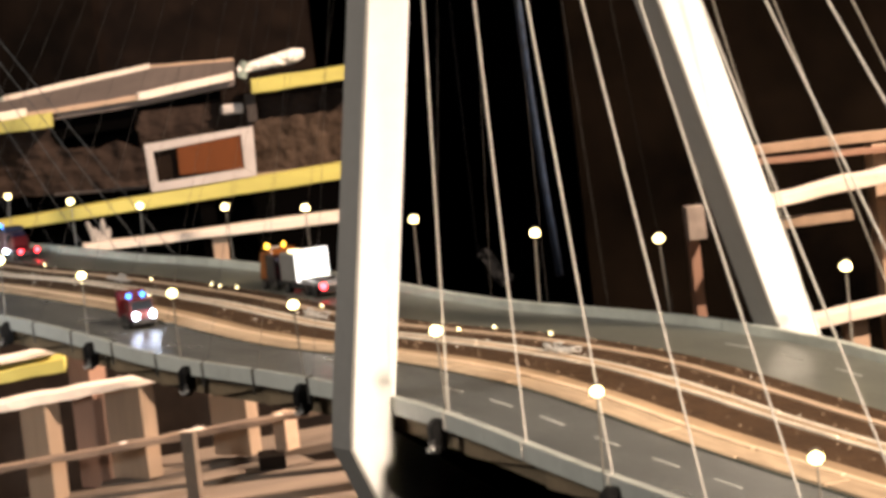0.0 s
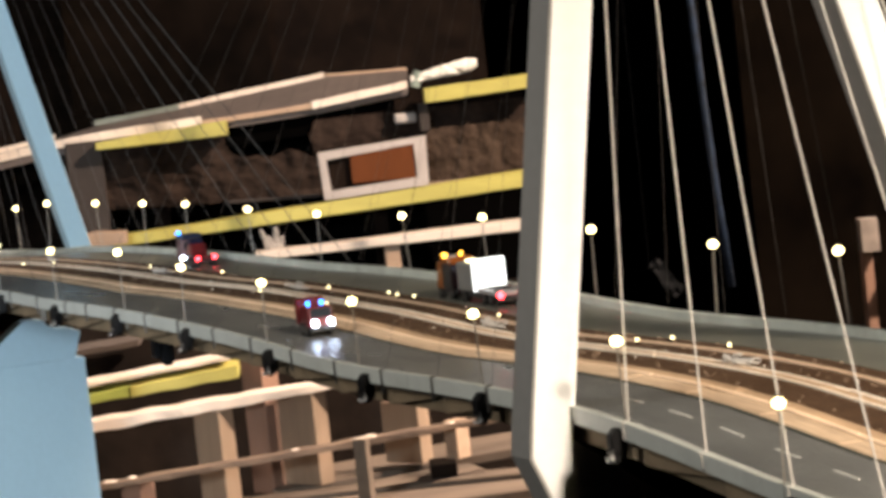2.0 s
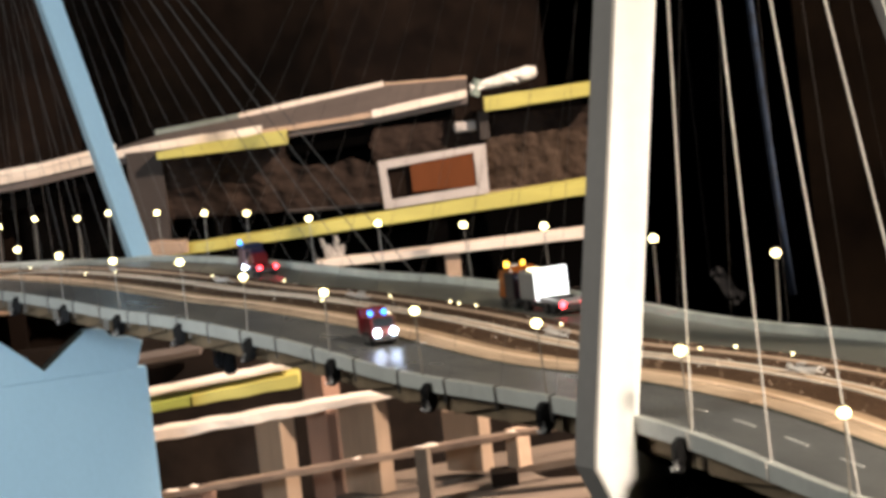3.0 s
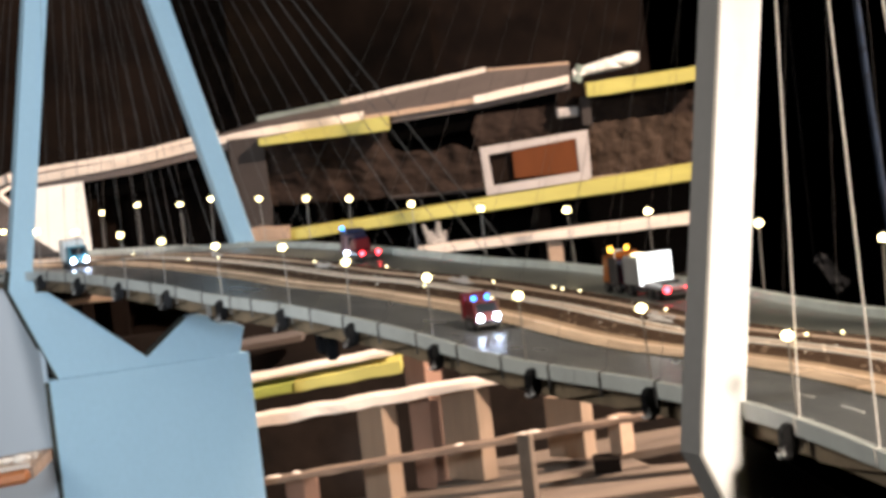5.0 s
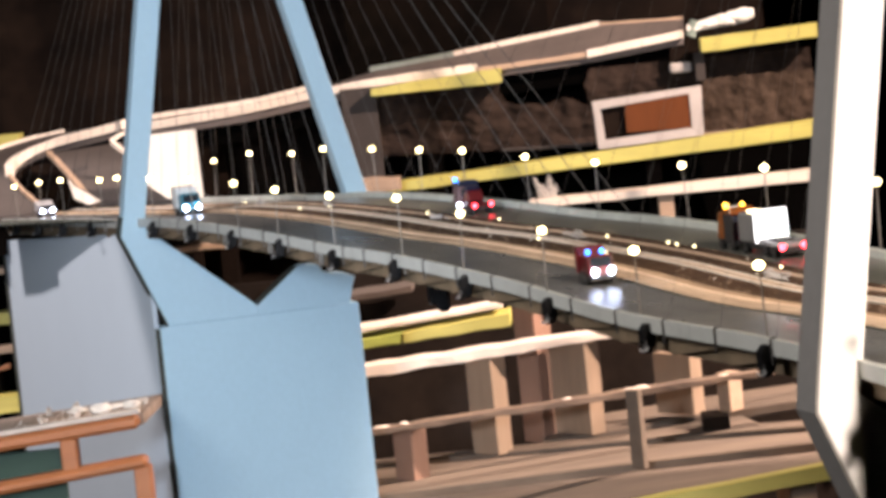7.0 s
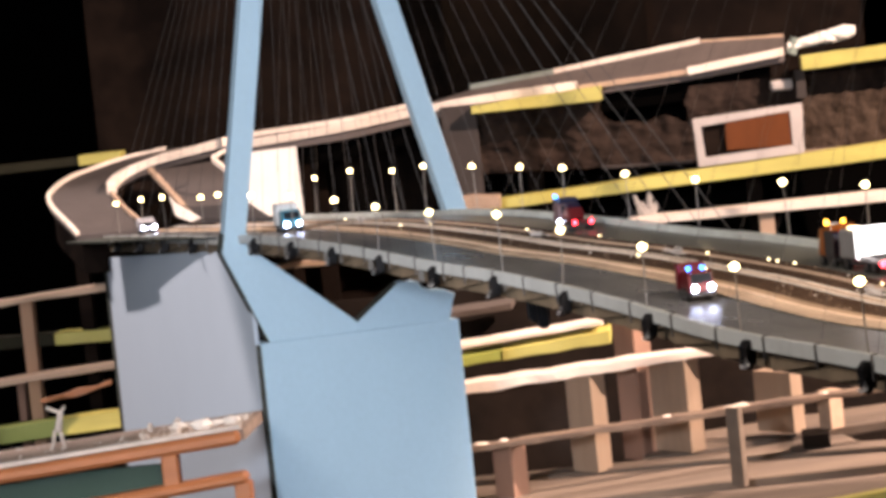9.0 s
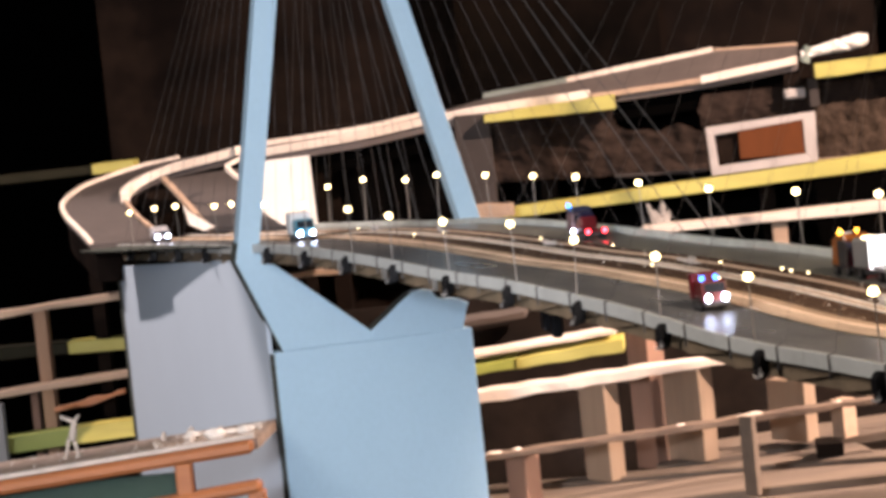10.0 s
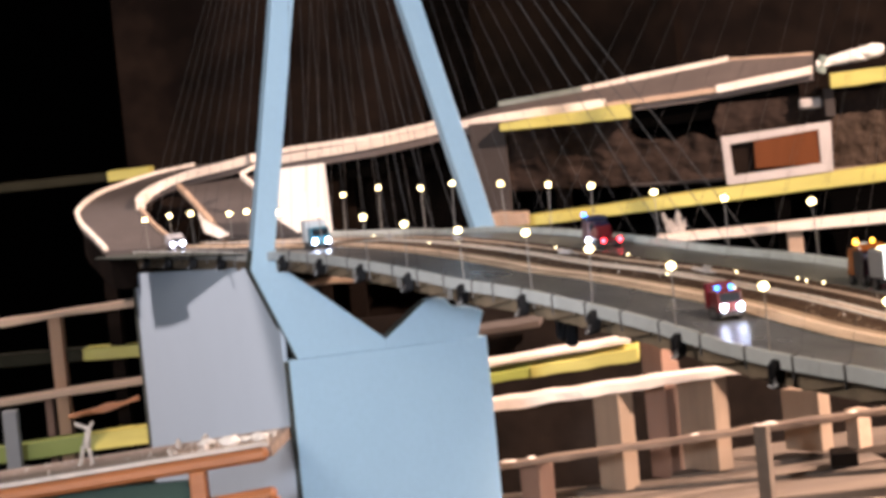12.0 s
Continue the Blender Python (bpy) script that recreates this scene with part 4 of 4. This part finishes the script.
tagged(placed(part("plaster_crumbs", crumbs, PLASTER, None)), "white plaster crumbs scattered on the dusty ledge", "crumbs", kind="stuff")

for a, s, t in ((-0.605, 0.011, 0.3), (-0.59, 0.007, 1.1), (-0.64, 0.008, 2.0), (-0.57, 0.009, 0.7)):
    chunk = bmesh.new()
    bmesh.ops.create_icosphere(chunk, subdivisions=2, radius=s, matrix=Euler((t, t * 2, t)).to_matrix().to_4x4())
    for v in chunk.verts:
        v.co = Vector((v.co.x * 1.5, v.co.y, v.co.z * 0.6)) * (1 + 0.5 * noise.noise(v.co * 120 + Vector((t, 0, 0))))
    ob = part("plaster_chunk", chunk, WHITE_CARD, None)
    ob.matrix_world = BACK @ Matrix.Translation((a, 3.56 + 0.02 * t, 1.0165 + (a + 1.2) * 0.0643 + s * 0.35))
    tagged(ob, "broken white plaster chunk lying on the dusty ledge", "plaster chunk", "plaster chunks")

for a, z, d, s in ((-0.30, 0.9645, 3.86, 0.006), (-0.27, 0.9665, 3.865, 0.004), (0.02, 0.984, 3.86, 0.0045), (0.035, 0.9845, 3.865, 0.006), (0.14, 0.9905, 3.86, 0.004), (-0.06, 0.979, 3.86, 0.0035)):
    chip = bmesh.new()
    bmesh.ops.create_icosphere(chip, subdivisions=2, radius=s, matrix=Euler((a * 9, z * 7, 1)).to_matrix().to_4x4())
    for v in chip.verts:
        v.co = Vector((v.co.x * 1.6, v.co.y, v.co.z * 0.5)) * (1 + 0.6 * noise.noise(v.co * 200 + Vector((a * 50, 0, 0))))
    ob = part("wood_chip", chip, PALE_PINE, None)
    ob.matrix_world = BACK @ Matrix.Translation((a, d, z))
    tagged(ob, "small pale wood chip lying on the rail", "wood chip", "wood chips on the rail")

fig = thing("toy_dog_figure", (0, 0, 0), "small pale toy animal figure standing on the ledge", "figurine", m=BACK)
bm = bmesh.new()
for p, q, r0, r1 in (((-0.785, 3.6, 1.062), (-0.780, 3.6, 1.086), 0.008, 0.005), ((-0.780, 3.6, 1.084), (-0.797, 3.6, 1.092), 0.004, 0.003), ((-0.780, 3.6, 1.085), (-0.774, 3.6, 1.092), 0.003, 0.002), ((-0.789, 3.6, 1.064), (-0.796, 3.6, 1.036), 0.004, 0.003), ((-0.783, 3.6, 1.064), (-0.778, 3.6, 1.036), 0.004, 0.003)):
    tube(bm, p, q, r0 * 0.68, r1 * 0.72, n=7)
part("figure", bm, PLASTER, fig, smooth=True)

# the yellow beam's pale top surface, added as a strip
board("pine_strip", PALE_PINE, -0.42, 1.052, -0.14, 1.075, 4.16, 0.006, 0.07, "pale strip drawn as the yellow beam's top", "strip")
MID_BROWN = material("dark_brown_board", (0.02, 0.0135, 0.01), 0.9, grain=0.4, scale=40, stain=0.8, stain_scale=12, second=(0.008, 0.006, 0.005), bump=0.4, spec=0.1)
# platform planks with dark gaps, under the posts
planks = thing("plank_platform", (0, 0, 0), "raw timber plank platform with dark gaps", "platform", m=BACK)
PLANK_EDGES = (  # near and far edge of each plank as (a, near, far)
    ((-0.5, 3.479, 3.83), (0.0, 3.478, 3.689), (0.15, 3.478, 3.647), (0.25, 3.478, 3.619)),
    ((-0.5, 3.866, 4.155), (0.0, 3.723, 3.895), (0.15, 3.681, 3.816), (0.25, 3.653, 3.765)),
    ((-0.5, 4.195, 4.26), (0.0, 3.935, 4.02), (0.165, 3.85, 4.02), (0.18, 3.842, 3.93), (0.25, 3.805, 3.885)),
    ((-0.1, 4.03, 4.20), (0.165, 4.03, 4.195), (0.25, 4.03, 4.185)),
)
for k, edges in enumerate(PLANK_EDGES):
    secs = []
    for a, d0, d1 in edges:
        z = float(np.interp(a, (-0.5, 0.0, 0.29), (0.870, 0.910, 0.9285))) + 0.002 * math.sin(k * 2.3)
        far = d1 - (0.03 if k < 3 else 0)
        secs.append([(a, d0, z - 0.014), (a, far, z - 0.014), (a, far, z), (a, d0, z)])
    part("plank", loft(secs), PLANK, planks, bevel=0.002)
part("joist", boxed(-0.3, -0.26, 3.5, 4.15, 0.0, 0.864), PINE, planks)
part("joist", boxed(0.19, 0.22, 3.5, 3.8, 0.0, 0.9), PINE, planks)
board("yellow_beam", YELLOW, -0.14, 0.886, 0.243, 0.9232, 3.452, 0.018, 0.024, "yellow formwork beam along the edge of the planks", "beam")
post(material("dark_foot", (0.014, 0.009, 0.006), 0.9, grain=0.2, spec=0.1), 0.109, 0.143, 3.89, 3.95, 0.9165, 0.9345, "dark foot block beside the short post", "foot_block")
slab("mid_backing", MID_BROWN, -0.62, 0.31, 4.42, 4.44, 0.0, 1.115, "dark brown backing board behind the lower frame", "wall", "structure")
board("pine_strip", PINE, -0.62, 1.182, -0.52, 1.184, 4.3, 0.008, 0.03, "thin pale pine strip under the deck", "strip")
board("pine_strip", DIM_PINE, -0.40, 1.088, -0.27, 1.096, 4.30, 0.01, 0.1, "dark pine ledge strip behind the pier", "strip")

# ---- small things on the bridge ----
MARK = glow("marker_light", (1.0, 0.88, 0.5), 5)
for i, y in ((2.0, 0.177), (2.54, 0.163), (2.43, 0.179), (3.84, 0.174), (4.76, 0.179), (4.91, 0.176), (5.03, 0.178), (5.6, 0.167), (4.94, 0.116), (5.87, 0.123), (8.22, 0.167), (9.62, 0.141), (9.86, 0.119), (7.3, 0.183), (12.5, 0.183)):
    ob = thing("marker_light", (-i * L, y, deck_z(i) - 0.0015), "tiny yellow glowing marker light in the median", "marker light", "median marker lights")
    part("base", tubed((0, 0, -0.003), (0, 0, 0.0012), 0.0016, n=6), BLACK, ob)
    bm = bmesh.new()
    bmesh.ops.create_uvsphere(bm, u_segments=8, v_segments=5, radius=0.0012, matrix=Matrix.Translation((0, 0, 0.0024)))
    part("lens", bm, MARK, ob, "glowing yellow lens", smooth=True)

specks = bmesh.new()
sq = random.Random(31)
for _ in range(35):
    i, y, r = sq.uniform(-1, 12), sq.choice((sq.uniform(0.103, 0.130), sq.uniform(0.146, 0.165), sq.uniform(0.172, 0.187))), sq.uniform(0.0006, 0.0013)
    bmesh.ops.create_icosphere(specks, subdivisions=1, radius=r, matrix=Matrix.Translation((-i * L, y, deck_z(i) - 0.0018 + r * 0.5)) @ Matrix.Diagonal((1.5, 1, 0.7, 1)))
tagged(part("white_crumbs", specks, WHITE_CARD, bridge, "tiny white crumbs on the soil"), kind="stuff")
WIRE = material("white_wire", (0.55, 0.53, 0.5), 0.5, grain=0.1)
for n, (i, y) in enumerate(((1.6, 0.142), (3.6, 0.148), (5.8, 0.150), (7.8, 0.152), (9.9, 0.152), (11.4, 0.152))):
    ob = thing("wire_coil", (-i * L, y, deck_z(i) - 0.0015), "loose tangle of white lamp wire on the median", "wire", "wire tangles")
    q = random.Random(20 + n)
    pts = [Vector((q.uniform(-0.024, 0.024), q.uniform(-0.006, 0.006), 0.0015 + q.uniform(0, 0.0065) * (k % 3 > 0))) for k in range(22)]
    part("wire", sweep(curved(pts, 2), 0.0006, 5), WIRE, ob, smooth=True)

box_unit = thing("black_motor_box", (-7.56 * L, 0.13, deck_z(7.56) - 0.03), "black motor box hanging under the deck", "box")
part("case", boxed(-0.008, 0.009, -0.010, 0.010, -0.05, 0.0), BLACK, box_unit, bevel=0.004)
part("plug", boxed(0.0092, 0.02, -0.006, 0.006, -0.056, -0.03), BLACK, box_unit, bevel=0.003)
for k in range(-4, 33):  # plates under the deck edge, each deep at its far end and shallow at its near end
    far, near = 0.95 + 0.49 * k, 0.53 + 0.49 * k
    if abs(far - 0.2 - 11.6) > 0.4 and abs(far - 0.2 - 1.5) > 0.25:
        plate = thing("edge_plate", (-far * L, 0.0, deck_z(far) - 0.0107), "thin brown wedge plate under the deck edge", "plate", "plates under the deck edge")
        drop = deck_z(near) - deck_z(far)
        outline = [(0, 0), ((far - near) * L, drop), ((far - near) * L, drop - 0.005), (0.03, drop * 0.4 - 0.0115), (0.004, -0.0145), (0, -0.0135)]
        part("board", loft([[(x, y, z) for x, z in outline] for y in (0.0075, 0.0105)]), PLATE, plate, bevel=0.0004)
        if k > 12 and k % 2:
            part("peg", boxed(-0.008, -0.003, 0.002, 0.007, -0.0125, -0.0002), PEG, plate, "pale peg", bevel=0.0008)

# ---- vehicles ----
NAVY = material("navy_lacquer", (0.012, 0.018, 0.045), 0.35, grain=0.05, coat=0.4)
MAUVE = material("mauve_paint", (0.14, 0.085, 0.09), 0.5, grain=0.1)
SILVER = material("silver_paint", (0.42, 0.41, 0.42), 0.35, 0.3, grain=0.1)
TYRE = material("tyre_rubber", (0.015, 0.015, 0.015), 0.8, grain=0.2)
GLASS = material("dark_glass", (0.02, 0.025, 0.03), 0.08, grain=0.1)
RED = material("red_lacquer", (0.1, 0.009, 0.011), 0.3, grain=0.05, coat=0.5)
ORANGE = material("orange_lacquer", (0.26, 0.075, 0.008), 0.3, grain=0.05, coat=0.5)
TEAL = material("teal_lacquer", (0.05, 0.2, 0.26), 0.3, grain=0.05, coat=0.5)
VAN_WHITE = material("white_lacquer", (0.7, 0.72, 0.72), 0.3, grain=0.05, coat=0.5)
CHASSIS = material("dark_chassis", (0.03, 0.03, 0.032), 0.5, grain=0.1)
TAIL = glow("tail_light_red", (1.0, 0.03, 0.04), 24)
HEAD = glow("head_light_white", (0.62, 0.78, 1.0), 48)
BLUE_LIGHT = glow("blue_beacon", (0.03, 0.25, 1.0), 9)
AMBER = glow("amber_beacon", (1.0, 0.5, 0.05), 9)
FACE_GLOW = glow("white_face_glow", (0.93, 1.0, 1.0), 2.2)


def ball(p, r, flat=1.0):
    bm = bmesh.new()
    bmesh.ops.create_uvsphere(bm, u_segments=10, v_segments=6, radius=r, matrix=Matrix.Translation(p) @ Matrix.Diagonal((flat, 1, 1, 1)))
    return bm


def wheels(ob, xs, half, r=0.0055):
    for x in xs:
        for s in (-1, 1):
            w = part("wheel", tubed((x, s * half, r), (x, s * (half - 0.004), r), r, n=14), TYRE, ob)
            part("rim", tubed((x, s * (half + 0.0004), r), (x, s * (half - 0.001), r), r * 0.55, n=10), STEEL, w, "silver rim")


def lights(ob, x, ys, z, mat, name, r=0.0022):
    for y in ys:
        part(name, ball((x, y, z), r, 0.5), mat, ob)


def hull(x0, x1, w, z0, z1, front=0.0, back=0.0):
    """A body with a raked front at x0 and rear at x1."""
    return loft([[(x0, s * w, z0) for s in (-1, 1)] + [(x0 + front, s * w * 0.94, z1) for s in (1, -1)], [(x1, s * w, z0) for s in (-1, 1)] + [(x1 - back, s * w * 0.94, z1) for s in (1, -1)]])


# these two drive away: front towards -x, rear towards the viewer
i = 4.24
truck = thing("sign_truck", (-(i + 0.25) * L, 0.2195, deck_z(i + 0.2) - 0.0056), "grey truck with a glowing white box and a low silver flatbed", "truck")
part("chassis", boxed(-0.026, 0.049, -0.0105, 0.0105, 0.005, 0.0085), CHASSIS, truck, bevel=0.0008)
part("box_body", boxed(-0.024, 0.010, -0.0138, 0.0138, 0.0095, 0.0335), SIDE_GREY, truck, "grey box behind the lit face", bevel=0.002)
# white rear of the box; its material adds an even glow
part("box_face", boxed(0.0103, 0.0122, -0.0145, 0.0145, 0.010, 0.036), FACE_GLOW, truck, "glowing white rear face of the box", bevel=0.0016)
part("roof_lamp", boxed(-0.004, 0.003, -0.0138, -0.005, 0.0338, 0.036), MARK, truck, "glowing yellow roof lamp", bevel=0.0008)
part("flatbed", loft([[(0.0125, s * 0.0125, z) for s, z in ((-1, 0.0088), (1, 0.0088), (1, 0.0135), (-1, 0.0135))], [(0.051, s * 0.0125, z) for s, z in ((-1, 0.0075), (1, 0.0075), (1, 0.0108), (-1, 0.0108))]]), SILVER, truck, "silver low flatbed", bevel=0.0009)
part("load_recess", boxed(0.02, 0.038, -0.0075, 0.0075, 0.0122, 0.0138), CHASSIS, truck, "dark recess in the flatbed", bevel=0.0005)
part("bumper", boxed(0.0505, 0.0525, -0.012, 0.012, 0.003, 0.0068), CHASSIS, truck, bevel=0.0006)
wheels(truck, (-0.016, 0.024, 0.038), 0.0122)
lights(truck, 0.0522, (-0.0095, 0.0095), 0.0082, TAIL, "tail_light", 0.0029)

works = thing("works_truck", (-(i + 0.25) * L - 0.044, 0.2185, deck_z(i + 0.55) - 0.0056), "orange works truck with a dark open rear and amber beacons", "truck")
part("chassis", boxed(-0.034, 0.012, -0.0105, 0.0105, 0.005, 0.0085), CHASSIS, works, bevel=0.0008)
part("cab", hull(-0.034, -0.016, 0.0128, 0.0085, 0.034, 0.004, 0.001), ORANGE, works, "orange cab", bevel=0.0016)
part("windscreen", boxed(-0.0348, -0.032, -0.0105, 0.0105, 0.019, 0.028), GLASS, works)
part("side_wall", boxed(-0.0155, 0.006, -0.0132, -0.0118, 0.0088, 0.032), CHASSIS, works, "dark side wall", bevel=0.0005)
part("side_wall", boxed(-0.0155, 0.006, 0.0118, 0.0132, 0.0088, 0.032), CHASSIS, works, "dark side wall", bevel=0.0005)
part("roof", hull(-0.0155, 0.004, 0.0135, 0.0322, 0.0378, 0.002, 0.003), ORANGE, works, "orange roof hood", bevel=0.0012)
part("load", hull(-0.014, 0.003, 0.0112, 0.0088, 0.030, 0.002, 0.004), NAVY, works, "dark blue load inside", bevel=0.002)
part("light_bar", boxed(-0.006, -0.002, -0.0115, -0.002, 0.0379, 0.0394), VAN_WHITE, works, "pale light bar", bevel=0.0005)
part("beacon", ball((-0.012, -0.0105, 0.0396), 0.0027), AMBER, works, "glowing amber beacon", smooth=True)
part("beacon", ball((-0.003, 0.003, 0.0402), 0.0021), AMBER, works, "glowing amber beacon", smooth=True)
wheels(works, (-0.026, 0.002), 0.0122)
works.scale = (0.85, 0.85, 0.9)
lights(works, 0.0124, (0.0055,), 0.0098, TAIL, "tail_light", 0.0028)

i = 8.08
red = thing("red_tractor", (-(i + 0.17) * L, 0.2195, deck_z(i + 0.1) - 0.0056), "dark blue and red truck with blue beacon and tail lights", "truck")
part("chassis", boxed(-0.038, 0.034, -0.009, 0.009, 0.005, 0.0085), CHASSIS, red, bevel=0.0008)
part("cab", hull(-0.040, -0.014, 0.013, 0.0088, 0.031, 0.004, 0.001), MAUVE, red, "dull pinkish grey cab", bevel=0.0016)
part("cab_top", hull(-0.039, -0.012, 0.0128, 0.0312, 0.0375, 0.005, 0.001), NAVY, red, "dark blue cab roof", bevel=0.0016)
part("rear_window", boxed(-0.0138, -0.0130, -0.010, 0.010, 0.020, 0.028), GLASS, red)
part("load", hull(-0.010, 0.012, 0.0105, 0.0128, 0.027, 0.005, 0.006), RED, red, "red load on the deck", bevel=0.002)
part("load_roof", hull(-0.006, 0.006, 0.0085, 0.0272, 0.031, 0.003, 0.004), NAVY, red, "dark top of the load", bevel=0.001)
part("rear_deck", boxed(-0.012, 0.034, -0.0122, 0.0122, 0.0088, 0.0126), RED, red, "red rear deck", bevel=0.001)
part("beacon", ball((-0.03, -0.0105, 0.039), 0.0026), BLUE_LIGHT, red, "glowing blue beacon", smooth=True)
part("marker_lamp", ball((-0.012, -0.0137, 0.010), 0.0024), HEAD, red, "white marker lamp", smooth=True)
wheels(red, (-0.026, 0.016, 0.027), 0.0126)
red.scale = (0.88, 0.88, 0.88)
lights(red, 0.0346, (-0.010, 0.010), 0.0105, TAIL, "tail_light", 0.0027)


def oncoming(i, y, body, length, height, label, category, beacons):
    """A vehicle that drives towards the viewer: its front is towards +x."""
    ob = thing(category, (-i * L, y, deck_z(i + 0.1) - 0.0022), label, category)
    part("chassis", boxed(-length, -0.002, -0.0105, 0.0105, 0.004, 0.008), CHASSIS, ob, bevel=0.0008)
    part("cab", hull(-0.022, 0.0, 0.0122, 0.0065, height * 0.8, 0.0, 0.004), body, ob, bevel=0.0014)
    part("windscreen", loft([[(x, -0.0095, z) for x, z in ((-0.0022, height * 0.5), (-0.0042, height * 0.74))] + [(x, 0.0095, z) for x, z in ((-0.0042, height * 0.74), (-0.0022, height * 0.5))], [(x + 0.0012, -0.0095, z) for x, z in ((-0.0022, height * 0.5), (-0.0042, height * 0.74))] + [(x + 0.0012, 0.0095, z) for x, z in ((-0.0042, height * 0.74), (-0.0022, height * 0.5))]]), GLASS, ob)
    part("bumper", boxed(-0.001, 0.0022, -0.0118, 0.0118, 0.0035, 0.0075), CHASSIS, ob, bevel=0.0008)
    part("box_body", boxed(-length, -0.0225, -0.0128, 0.0128, 0.0085, height), VAN_WHITE if body is TEAL else body, ob, bevel=0.0012)
    wheels(ob, (-0.011, -length + 0.012), 0.0122)
    lights(ob, 0.0016, (-0.0078, 0.0078), 0.0105, HEAD, "headlight", 0.003)
    for dy in beacons:
        part("beacon", ball((-0.010, dy, height * 0.8 + 0.0022), 0.0021), BLUE_LIGHT, ob, "glowing blue beacon", smooth=True)
    return ob


rescue = oncoming(4.05, 0.047, RED, 0.030, 0.029, "red rescue van with blue beacons and bright headlights", "rescue van", (-0.008, 0.005))
rescue.scale = (1, 0.85, 0.97)
oncoming(11.0, 0.047, TEAL, 0.048, 0.034, "teal truck with a white box body and bright headlights", "box truck", ())
oncoming(15.9, 0.045, SILVER, 0.036, 0.024, "silver grey delivery van with bright headlights", "van", ())
